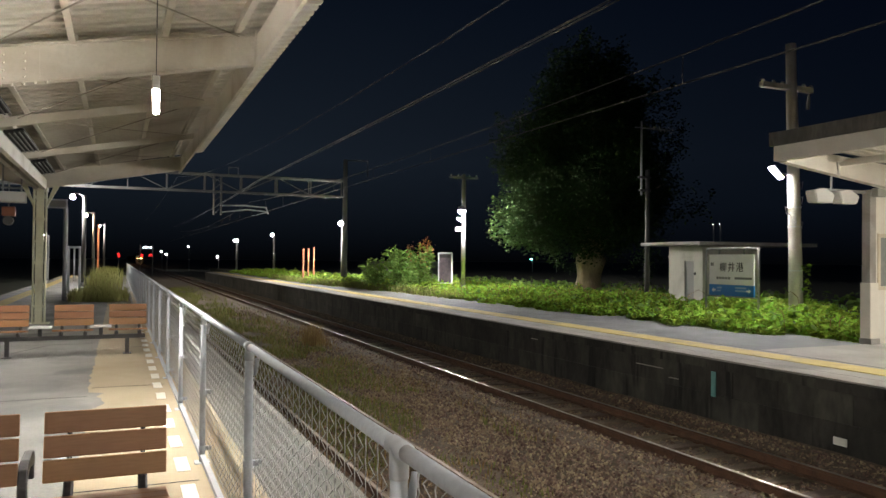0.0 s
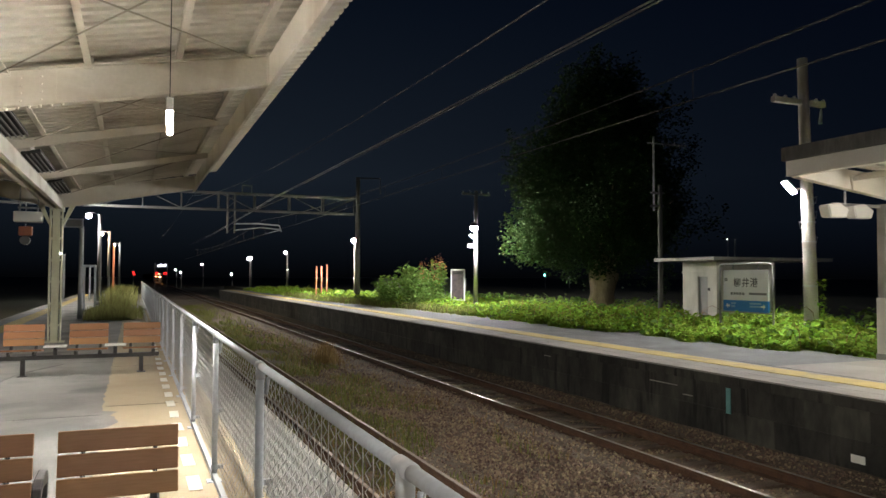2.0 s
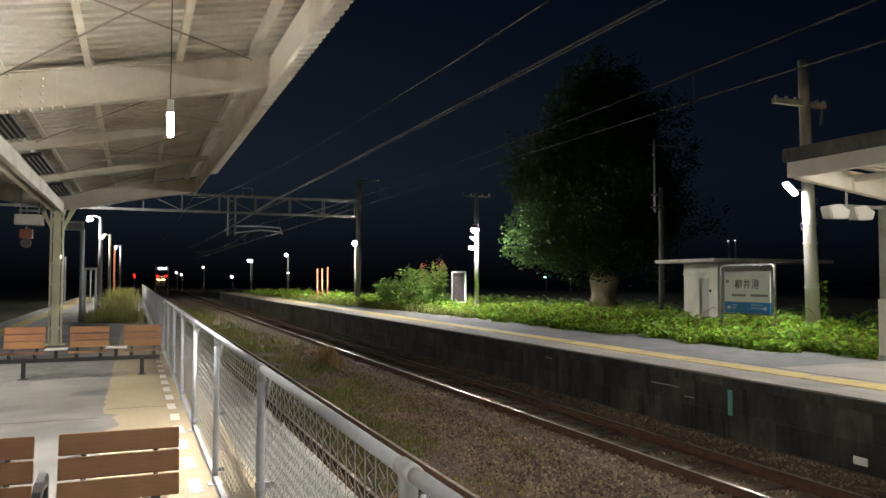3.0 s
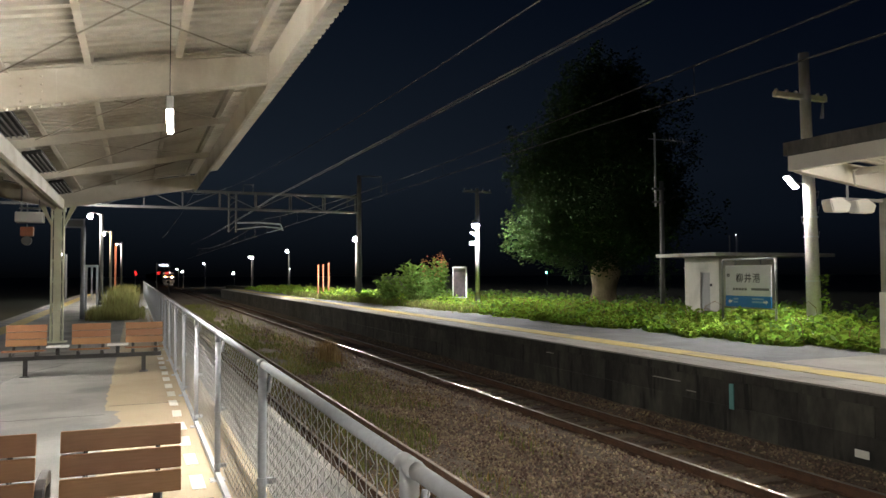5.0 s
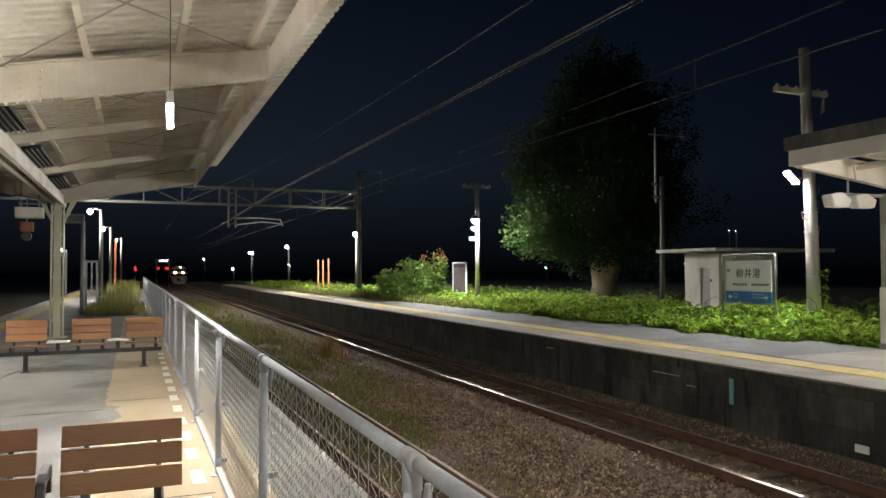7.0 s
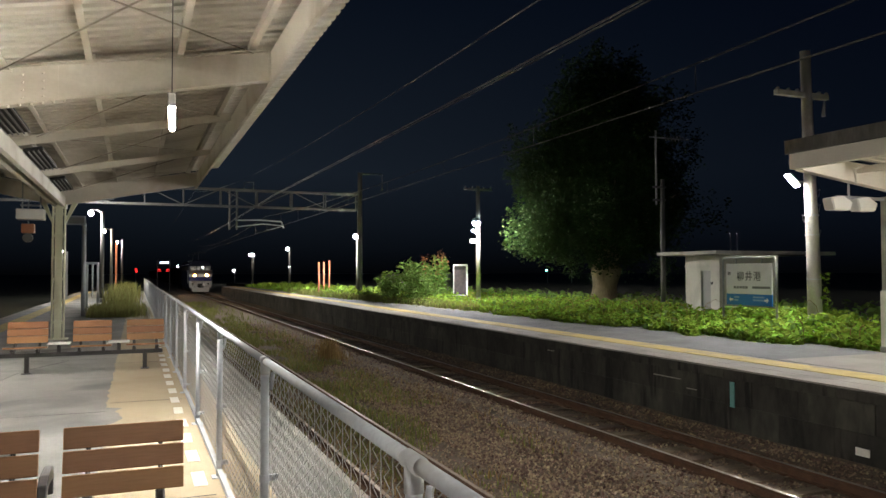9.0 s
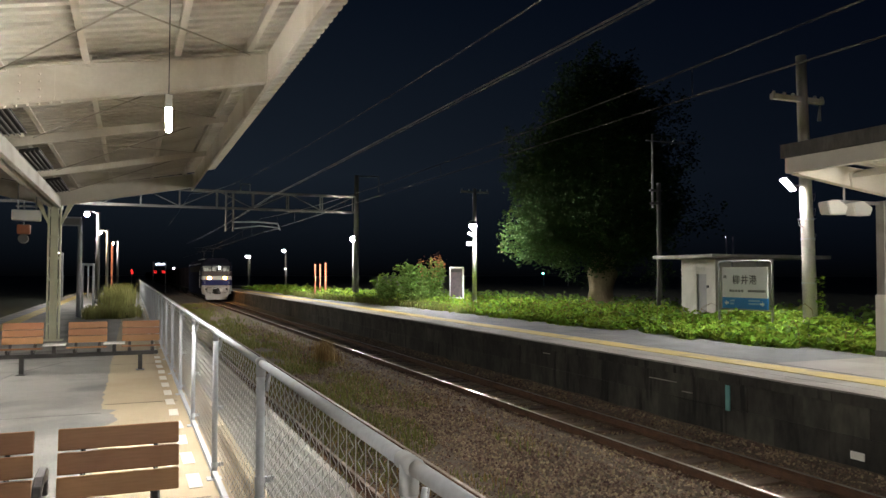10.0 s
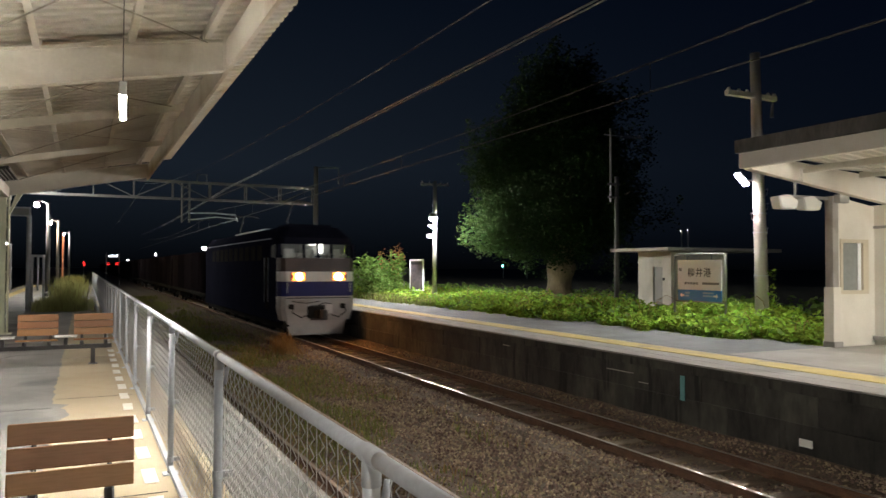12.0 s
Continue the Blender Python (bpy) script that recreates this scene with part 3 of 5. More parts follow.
def make_canopy():
    cp = thing("platform_canopy", pose(0, 0, 0), "cream steel V-shaped platform canopy with a corrugated roof", "canopy")
    e0, e1, rise = -6.22, 1.72, 0.50

    # corrugated sheet
    bm = bmesh.new()
    ys, zs = [], []
    y = -13.5
    while y < 22.6:
        for dy, dz in ((0, 0), (0.03, 0.10), (0.085, 0.10), (0.115, 0)):
            ys.append(y + dy)
            zs.append(dz)
        y += 0.215
    xs = (e0, VALLEY_X, e1)
    low = [[bm.verts.new((x, yy, under(x) + rise + dz)) for yy, dz in zip(ys, zs)] for x in xs]
    for j in range(2):
        for k in range(len(ys) - 1):
            bm.faces.new((low[j][k], low[j + 1][k], low[j + 1][k + 1], low[j][k + 1]))
    sheet = part("roof_sheet", bm, M["sheet"], cp, "pale corrugated roof sheet")
    md = sheet.modifiers.new("thickness", "SOLIDIFY")
    md.thickness, md.offset = 0.004, 1.0

    # main beams, deeper at the valley
    for y in BEAM_Y:
        for side in (-1, 1):
            tip = 1.06 if side > 0 else -5.56
            bm = bmesh.new()
            zt = lambda x: under(x) + (0.37 if abs(x - VALLEY_X) > 3 else 0.43)
            prism([(VALLEY_X, under(VALLEY_X)), (tip, under(tip)), (tip, under(tip) + 0.36), (VALLEY_X, under(VALLEY_X) + 0.44)][::1 if side > 0 else -1], y - 0.006, y + 0.006, bm)
            beam = part("beam", bm, M["cream"], cp)
            for dz, th in ((0.0, 0.012), (0.36, 0.012)):
                bm = bmesh.new()
                za, zb = under(VALLEY_X) + dz * 1.2, under(tip) + dz
                prism([(VALLEY_X, za - th), (tip, zb - th), (tip, zb), (VALLEY_X, za)][::1 if side > 0 else -1], y - 0.075, y + 0.075, bm)
                part("flange", bm, M["cream"], beam)
            part("end_plate", box(tip - 0.006, tip + 0.008, y - 0.09, y + 0.09, under(tip) - 0.03, under(tip) + 0.39, 0.003), M["cream"], beam)
            if side > 0:
                bm = bmesh.new()
                for x in (-1.60, -1.40):
                    for dz in (0.07, 0.155, 0.24, 0.325):
                        tube([(x, y - 0.062, under(x) + dz), (x, y - 0.004, under(x) + dz)], 0.017, 6, bm)
                for i in range(8):
                    x = -1.95 + i * 0.11
                    tube([(x, y - 0.055, under(x) - 0.035), (x, y - 0.055, under(x))], 0.016, 6, bm)
                tagged(part("bolts", bm, M["cream"], beam, "splice bolts"), kind="stuff")
                x0, x1 = -1.85, -1.25
                bm = prism([(x0, under(x0) + 0.02), (x1, under(x1) + 0.02), (x1, under(x1) + 0.40), (x0, under(x0) + 0.40)], y - 0.016, y - 0.006)
                part("splice_plate", bm, M["cream"], beam)
    # lighter rafters between the frames
    for y in (-10.3, -6.3, 1.7, 5.7, 13.7, 17.7):
        for side in (-1, 1):
            tip = 1.06 if side > 0 else -5.56
            bm = prism([(VALLEY_X, under(VALLEY_X) + 0.24), (tip, under(tip) + 0.26), (tip, under(tip) + 0.38), (VALLEY_X, under(VALLEY_X) + 0.38)][::1 if side > 0 else -1], y - 0.035, y + 0.035)
            part("rafter", bm, M["cream"], cp)
    # purlins along the platform
    for x in (-5.4, -4.5, -3.55, -1.75, -0.93, 0.03, 0.86):
        z = under(x) + 0.385
        bm = prism([(x - 0.035, z), (x + 0.035, z), (x + 0.035, z + 0.02), (x - 0.02, z + 0.02), (x - 0.02, z + 0.13), (x - 0.035, z + 0.13)], -13.5, 22.4)
        purlin = part("purlin", bm, M["cream"], cp)
        for y in BEAM_Y:
            part("cleat", box(x - 0.05, x + 0.05, y - 0.035, y + 0.035, z - 0.02, z + 0.11), M["cream"], purlin)
    # eave channel and the valley girder
    for side, x in ((1, 1.08), (-1, -5.58)):
        z = under(x)
        o = [(x - side * 0.01, z - 0.03), (x + side * 0.035, z - 0.03), (x + side * 0.035, z - 0.015), (x + side * 0.008, z - 0.015), (x + side * 0.008, z + 0.32), (x + side * 0.035, z + 0.32), (x + side * 0.035, z + 0.335), (x - side * 0.01, z + 0.335)]
        part("eave_channel", prism(o, -13.5, 22.3), M["cream"], cp)
        o = [(x + side * 0.24, z + 0.47), (x + side * 0.30, z + 0.47), (x + side * 0.30, z + 0.525), (x + side * 0.29, z + 0.525), (x + side * 0.29, z + 0.485), (x + side * 0.24, z + 0.485)]
        part("eave_angle", prism(o, -13.5, 22.5), M["cream"], cp)
    for s in (-0.09, 0.09):
        part("valley_girder", box(VALLEY_X + s - 0.045, VALLEY_X + s + 0.045, -13.5, 22.4, 3.36, 3.62, 0.006), M["cream"], cp)
    part("valley_gutter", box(VALLEY_X - 0.2, VALLEY_X + 0.2, -13.5, 22.4, 3.80, 3.90, 0.006), M["cream"], cp)
    # dark grilles beside the valley
    for y in (10.0, 13.95, 17.95):
        x0, x1 = -2.12, -1.84
        gr = part("grille", prism([(x0, under(x0) + 0.20), (x1, under(x1) + 0.20), (x1, under(x1) + 0.24), (x0, under(x0) + 0.24)], y, y + 2.4), M["black"], cp, "dark roof grille")
        bm = bmesh.new()
        for i in range(5):
            box(x0 - 0.01 + i * 0.07, x0 + 0.01 + i * 0.07, y, y + 2.4, under(x0 + i * 0.07) + 0.175, under(x0 + i * 0.07) + 0.195, bm=bm)
        part("bar", bm, M["dark_metal"], gr)
    # diagonal tie rods under the roof
    for y in (1.7, 5.7, 9.7, 13.7, 17.7):
        for xa, xb in ((-1.9, 0.87), (0.87, -1.9)):
            part("tie_rod", tube([(xa, y, under(xa) + 0.35), (xb, y + 3.98, under(xb) + 0.35)], 0.009, 6), M["bolt"], cp)
    # conduit and its clips under the first beam
    bm = tube([(-1.4, 9.58, under(-1.4) + 0.40), (-0.6, 9.58, under(-0.6) + 0.39), (-0.3, 9.58, under(-0.3) + 0.40), (0.2, 9.58, under(0.2) + 0.41)], 0.011, 6)
    part("conduit", bm, M["cream"], cp)
    # columns: two flanges and a web each, with a knee on either side
    for y in BEAM_Y:
        col = part("column", box(VALLEY_X - 0.085, VALLEY_X + 0.085, y - 0.09, y + 0.09, 0.0, 3.42, 0.01), M["cream_green"], cp, "pale green steel column")
        for s in (-1, 1):
            part("flange", box(VALLEY_X + s * 0.135 - 0.018, VALLEY_X + s * 0.135 + 0.018, y - 0.1, y + 0.1, 0, 3.42, 0.004), M["cream_green"], col)
            bm = prism([(VALLEY_X + s * 0.12, 2.95), (VALLEY_X + s * 0.16, 2.95), (VALLEY_X + s * 0.42, 3.46), (VALLEY_X + s * 0.30, 3.48)][::s], y - 0.06, y + 0.06)
            part("knee", bm, M["cream_green"], col)
        for z in np.arange(0.4, 3.2, 0.55):
            part("batten", box(VALLEY_X - 0.12, VALLEY_X + 0.12, y - 0.1, y + 0.1, z, z + 0.05), M["cream_green"], col)
        part("base_plate", box(VALLEY_X - 0.24, VALLEY_X + 0.24, y - 0.2, y + 0.2, 0, 0.025, 0.004), M["cream_green"], col)
    return cp


def make_tube_lamp(x, y, z):
    lamp = thing("hanging_tube_lamp", pose(x, y, z, 0, 0, -2.5), "bright white tube lamp hung by a rod under the canopy", "lamp", "canopy lamps")
    arc = lambda a, b: [(0.028 * math.cos(radians(a + (b - a) * k / 9)), -0.062 + 0.028 * math.sin(radians(a + (b - a) * k / 9))) for k in range(10)]
    part("tube", prism(arc(208, 332), -0.56, 0.56), M["lit_tube"], lamp, "glowing white tube")
    part("tube_back", prism(arc(-27.5, 207.5), -0.56, 0.56), M["lit_tube_top"], lamp, "dimmer upper half of the tube")
    part("housing", prism([(-0.012, -0.033), (0.012, -0.033), (0.012, 0.025), (-0.012, 0.025)], -0.58, 0.58), M["cream"], lamp, "thin metal housing")
    top = under(x) + 0.45 - z
    part("rod", tube([(0, -0.45, 0.05), (0, -0.45, top)], 0.0045, 6), M["dark_metal"], lamp)
    for s in (-0.6, 0.6):
        part("hanger", box(-0.035, 0.035, s * 0.75 - 0.006, s * 0.75 + 0.006, 0.025, 0.07, 0.003), M["steel"], lamp)
        part("end_cap", box(-0.03, 0.03, s - 0.012, s + 0.012, -0.085, 0.03, 0.006), M["speaker"], lamp)
    return lamp


# ---------------- benches ----------------
def make_bench(xs, y, width, beam0, beam1, legs, tables, arms, group):
    """Seats on one steel beam; the seats face the camera's end of the platform."""
    be = thing("platform_bench", pose(0, y, 0), "brown slatted platform bench on a dark steel beam", "bench", group)
    part("beam", box(beam0, beam1, -0.34, -0.24, 0.27, 0.34, 0.006), M["dark_metal"], be, "dark steel beam")
    for x in xs:
        w = width
        for k in range(3):
            z = 0.487 + k * 0.122
            bm = box(x - w / 2, x + w / 2, -0.018, 0.018, 0, 0.115, 0.006)
            ob = part("back_board", bm, M["wood"], be, "brown board")
            ob.matrix_basis = pose(0, -0.05 + 0.030 * k, z, -10)
        for k in range(3):
            bm = box(x - w / 2, x + w / 2, -0.058, 0.058, 0, 0.03, 0.006)
            ob = part("seat_board", bm, M["wood"], be, "brown board")
            ob.matrix_basis = pose(0, -0.17 - 0.13 * k, 0.40 + 0.012 * k, -4)
        for s in (-0.30, 0.30):
            bm = tube([(x + s * w, -0.45, 0.395), (x + s * w, -0.14, 0.375), (x + s * w, -0.035, 0.47), (x + s * w, 0.045, 0.84)], 0.025, 6)
            part("bracket", bm, M["dark_metal"], be, "dark bent bracket")
            part("block", box(x + s * w - 0.03, x + s * w + 0.03, -0.35, -0.2, 0.33, 0.40, 0.004), M["dark_metal"], be)
    for x in legs:
        leg = part("leg", box(x - 0.035, x + 0.035, -0.325, -0.255, 0.01, 0.28, 0.005), M["dark_metal"], be)
        part("foot", box(x - 0.07, x + 0.07, -0.40, -0.16, 0, 0.014, 0.003), M["dark_metal"], leg)
    for x in tables:
        t = part("side_table", box(x - 0.17, x + 0.17, -0.40, -0.08, 0.47, 0.495, 0.006), M["speaker"], be, "small white table top")
        part("stem", box(x - 0.03, x + 0.03, -0.33, -0.25, 0.33, 0.47), M["dark_metal"], t)
    for x in arms:
        o = [(-0.40, 0.33), (-0.40, 0.56), (-0.36, 0.64), (-0.27, 0.67), (-0.06, 0.67), (-0.02, 0.62), (-0.02, 0.52), (-0.07, 0.52), (-0.07, 0.60), (-0.26, 0.62), (-0.33, 0.60), (-0.35, 0.54), (-0.35, 0.33)]
        bm = prism(o, x - 0.022, x + 0.022, axis="x")
        bmesh.ops.bevel(bm, geom=[e for e in bm.edges], offset=0.006, segments=1, affect="EDGES")
        part("armrest", bm, M["dark_metal"], be, "dark metal armrest")
    return be


# ---------------- lamp posts ----------------
def make_lamp_post(x, y, h, head, face, r=0.06, material="steel", glow_mat="lit_pole", cross=False, plate=False, label="", zb=0.0, reach=1.6, bulb=0.15, skirt=-0.10):
    lp = thing("lamp_post", pose(x, y, zb), label, "street lamp", "platform lamp posts")
    part("pole", tube([(0, 0, 0), (0, 0, h)], r, 12, None, r * 0.8), M[material], lp, "", True)
    part("base", tube([(0, 0, 0), (0, 0, 0.25)], r * 1.5, 12, None, r * 1.3), M[material], lp, "", True)
    dx, dy = face
    hd = part("lamp_arm", tube([(0, 0, head), (dx / math.hypot(dx, dy) * reach * 0.5, dy / math.hypot(dx, dy) * reach * 0.5, head + 0.17), (dx / math.hypot(dx, dy) * reach, dy / math.hypot(dx, dy) * reach, head + 0.20)], 0.022, 8), M["steel"], lp)
    k = math.hypot(dx, dy)
    ux, uy = dx / k, dy / k
    cx, cy = ux * reach, uy * reach
    # hood added to keep the bulb's light off the tree and pole top
    bm = tube([(cx, cy, head + 0.18), (cx, cy, head + 0.15), (cx, cy, head - skirt)], bulb * 0.5, 14, None, bulb * 1.45)
    part("shade", bm, M["dark_metal"], hd, "round hood added to cut the bulb's upward light")
    bm = bmesh.new()
    bmesh.ops.create_uvsphere(bm, u_segments=10, v_segments=6, radius=bulb)
    for v in bm.verts:
        v.co = (v.co.x + cx, v.co.y + cy, v.co.z * 0.9 + head + 0.08 - bulb * 0.9)
    part("bulb", bm, M[glow_mat], hd, "glowing lamp glass", True)
    if cross:
        part("crossarm", box(-0.75, 0.75, -0.05, 0.05, h - 0.22, h - 0.12, 0.01), M[material], lp)
        for s in (-0.68, -0.3, 0.3, 0.68):
            part("insulator", tube([(s, 0, h - 0.12), (s, 0, h - 0.02)], 0.04, 8, None, 0.02), M["speaker"], lp)
    if plate:
        fl = part("floodlight", prism([(-0.42, 0.02), (-0.10, -0.16), (-0.06, -0.10), (-0.38, 0.10)], -0.22, -0.06), M["steel"], lp, "small grey floodlight")
        fl.location = (0, 0, head - 0.42)
        part("lit_glass", prism([(-0.41, 0.012), (-0.11, -0.157), (-0.108, -0.163), (-0.408, 0.004)], -0.21, -0.07), M["lit_board"], fl, "glowing lamp glass")
        part("plate", box(-0.45, -0.08, -0.12, 0.02, head - 1.0, head - 0.8, 0.01), M["steel"], lp, "small grey box")
    return lp


def make_utility_pole():
    up = thing("utility_pole", pose(15.48, 14.4, FAR_Z), "tapered concrete utility pole with a crossarm and a lamp", "utility pole")
    part("pole", tube([(0.02, 0, 0), (-0.02, 0, 2.0), (-0.1, 0, 4.2), (-0.19, 0, 7.25)], 0.18, 20, None, 0.125), M["pole"], up, "pale weathered concrete shaft", True)
    part("footing", tube([(0.02, 0, 0), (0.02, 0, 0.55)], 0.19, 20), M["pole"], up, "", True)
    part("crossarm", box(-1.2, 0.55, -0.07, 0.07, 6.05, 6.19, 0.015), M["pole"], up, "weathered crossarm")
    for s in (-1.15, -0.8, -0.5, 0.25, 0.5):
        part("insulator", tube([(s, -0.02, 6.17), (s, -0.02, 6.25)], 0.06, 8, None, 0.035), M["pole"], up)
    part("hanging_insulator", tube([(0.30, -0.1, 5.6), (0.34, -0.1, 5.98)], 0.05, 8, None, 0.02), M["steel"], up)
    for z, s in ((3.68, 1), (3.02, -1), (2.65, 1), (3.3, 1)):
        bm = tube([(s * 0.14 - 0.06, 0, z), (s * 0.31 - 0.06, 0, z + 0.05), (s * 0.27 - 0.06, 0, z - 0.12), (s * 0.13 - 0.06, 0, z - 0.16)], 0.012, 6)
        part("step", bm, M["steel"], up, "bent steel step")
    for z in (3.05, 1.43, 2.55):
        part("band", tube([(-0.02 * z + 0.01, 0, z), (-0.02 * z + 0.01, 0, z + 0.03)], 0.178, 20), M["galv"], up)
    part("lamp_bracket", tube([(-0.12, 0, 3.92), (-0.36, 0.10, 3.92), (-0.58, 0.15, 4.0)], 0.02, 6), M["steel"], up)
    lamp = part("lamp_head", prism([(-0.70, 4.08), (-0.36, 3.81), (-0.325, 3.855), (-0.66, 4.13)], 0.06, 0.24), M["speaker"], up, "sloping lamp head")
    bm = prism([(-0.705, 4.062), (-0.375, 3.798), (-0.365, 3.81), (-0.695, 4.074)], 0.075, 0.225)
    part("lit_glass", bm, M["lit_utility"], lamp, "glowing lamp glass")
    part("vine", *vine_strip(), up)
    return up


def vine_strip():
    """Climbing leaves low on the pole."""
    rng = np.random.default_rng(40)
    n = 160
    z = rng.uniform(0, 1, n) ** 1.4 * 1.6
    a = rng.normal(0.4, 0.9, n)
    c = np.stack([0.19 * np.cos(a) + 0.25 * rng.uniform(0, 1, n), -0.19 * np.abs(np.sin(a)) - 0.02, z], 1)
    v, f = leaves(c, 0.07, rng)
    bm = bmesh.new()
    me = raw("vine", v, f, M["vine"])
    bm.from_mesh(me)
    bpy.data.meshes.remove(me)
    return bm, M["vine"]


# ---------------- far platform: shelter, sign, shed, boards ----------------
def make_shelter():
    sh = thing("platform_shelter", pose(0, 0, FAR_Z), "white platform shelter with an open front and a flat canopy", "shelter")
    x0, x1, yw, ye = 10.69, 16.2, 11.0, 10.70
    # end wall with a window opening
    wall = part("end_wall", box(13.78, 14.95, yw - 0.05, yw + 0.05, 0, 1.10, 0.004), M["white"], sh, "white boarded end wall")
    part("wall_piece", box(13.78, 13.86, yw - 0.05, yw + 0.05, 1.10, 2.24), M["white"], wall)
    part("wall_piece", box(14.72, 14.95, yw - 0.05, yw + 0.05, 1.10, 2.24), M["white"], wall)
    part("wall_piece", prism([(13.78, 2.24), (14.95, 2.24), (14.95, 2.97), (13.78, 3.14)], yw - 0.05, yw + 0.05), M["white"], wall)
    win = part("window", box(13.86, 14.72, yw - 0.005, yw + 0.012, 1.18, 2.20), M["pane"], sh, "frosted grey window pane")
    for a in ((13.84, 14.74, 1.10, 1.18), (13.84, 14.74, 2.18, 2.26), (13.84, 13.92, 1.18, 2.18), (14.56, 14.74, 1.18, 2.18)):
        part("window_frame", box(a[0], a[1], yw - 0.07, yw + 0.02, a[2], a[3], 0.004), M["frame"], win, "tan window frame")
    part("sash", box(14.46, 14.56, yw - 0.02, yw + 0.02, 1.18, 2.18, 0.003), M["sign"], win)
    part("corner_post", box(13.60, 13.78, yw - 0.07, yw + 0.11, 0, 3.15, 0.006), M["grey_wall"], sh, "grey weathered corner post")
    part("post_cover", box(13.57, 13.81, yw - 0.10, yw + 0.13, 0, 1.25, 0.006), M["white"], sh)
    part("post_plinth", box(13.55, 13.82, yw - 0.13, yw + 0.14, 0, 0.12, 0.006), M["grey_wall"], sh)
    part("wall_hood", box(13.60, 13.90, yw - 0.24, yw - 0.10, 3.00, 3.17, 0.01), M["grey_wall"], sh, "small grey box")
    part("back_wall", box(14.95, 15.1, -16, yw + 0.05, 0, 3.0, 0.004), M["white"], sh, "cream back wall")
    part("wall_rail", box(14.85, 14.95, -16, yw - 0.06, 0.12, 0.2, 0.004), M["grey_wall"], sh)
    part("wall_rail", box(14.90, 14.95, -16, yw - 0.06, 2.5, 2.56, 0.004), M["grey_wall"], sh)
    # roof: raised stained fascia over a white beam, slab, ribs of the ceiling
    part("front_beam", box(x0, x0 + 0.16, -16, ye, 3.52, 3.80, 0.01), M["white"], sh, "white roof edge beam")
    part("front_fascia", box(x0 - 0.06, x0 + 0.12, -16, ye + 0.05, 3.803, 4.05, 0.008), M["fascia"], sh, "stained dark concrete roof edge")
    part("end_beam", prism([(x0 + 0.16, 3.50), (x0 + 0.16, 3.80), (16.2, 3.42), (16.2, 2.85), (13.9, 3.12)][::-1], ye - 0.16, ye), M["white"], sh)
    part("roof_slab", prism([(x0 + 0.12, 3.93), (16.4, 3.50), (16.4, 3.62), (x0 + 0.12, 4.05)], -16, ye + 0.05), M["fascia"], sh)
    bm = bmesh.new()
    for k in range(105):
        y = ye - 0.3 - k * 0.24
        z = lambda x: 3.93 - 0.43 * (x - x0) / 5.8
        prism([(x0 + 0.17, z(x0 + 0.17) - 0.05), (x0 + 0.17, z(x0 + 0.17) - 0.003), (16.2, z(16.2) - 0.003), (16.2, z(16.2) - 0.05)], y, y + 0.11, bm)
    part("ceiling_deck", prism([(x0 + 0.17, 3.905), (16.2, 3.48), (16.2, 3.494), (x0 + 0.17, 3.92)], -16, ye - 0.17), M["sheet"], sh, "tan roof deck")
    part("ceiling_ribs", bm, M["sheet"], sh, "ribbed tan ceiling")
    for y in (6.5, 2.0, -2.5):
        part("cross_beam", prism([(x0 + 0.16, 3.45), (x0 + 0.16, 3.70), (15.4, 3.40), (15.4, 3.05)], y - 0.08, y + 0.08), M["white"], sh)
    for x in (12.2, 13.9):
        part("purlin", box(x, x + 0.08, -16, ye - 0.16, 3.50, 3.62), M["sheet"], sh)
    bm = tube([(12.05, ye - 0.3, 3.30), (12.0, ye - 0.3, 3.55), (12.2, ye - 0.32, 3.62), (12.6, ye - 0.4, 3.60), (13.3, ye - 2.0, 3.35), (14.0, ye - 4.4, 3.2)], 0.025, 8)
    part("conduit", bm, M["sheet"], sh, "bent pale conduit")
    for x in (11.2, ):
        for y in (1.0, -9.0):
            part("front_column", box(x - 0.1, x + 0.1, y - 0.1, y + 0.1, 0, 3.55, 0.006), M["white"], sh)
    # hanging tubes in the shelter
    for y in (5.4, -1.5):
        ft = thing("shelter_lamp", pose(13.2, y, 3.15), "white tube lamp under the shelter roof", "lamp", "shelter lamps")
        part("tube", tube([(0, -0.55, -0.03), (0, 0.55, -0.03)], 0.035, 8), M["lit_shelter"], ft, "glowing white tube")
        part("housing", box(-0.07, 0.07, -0.6, 0.6, 0.02, 0.08, 0.01), M["speaker"], ft)
        part("rod", tube([(0, 0, 0.08), (0, 0, 0.5)], 0.01, 6), M["steel"], ft)
    # twin white horns at the end beam
    tw = thing("twin_loudspeaker", pose(12.35, ye + 0.12, 2.98), "pair of white loudspeaker horns hung below the shelter roof", "loudspeaker")
    for s in (-0.32, 0.36):
        bm = prism([(s - 0.29, 0.10), (s - 0.22, -0.13), (s + 0.20, -0.13), (s + 0.27, 0.03), (s + 0.03, 0.15)], -0.14, 0.10)
        bmesh.ops.bevel(bm, geom=list(bm.edges), offset=0.02, segments=2, affect="EDGES")
        part("horn", bm, M["speaker"], tw, "white flared horn")
    part("bar", box(-0.35, 0.95, -0.03, 0.03, 0.10, 0.16, 0.006), M["steel"], tw)
    part("rod", tube([(0.0, 0, 0.13), (0.0, 0, 0.62)], 0.02, 8), M["steel"], tw)
    return sh


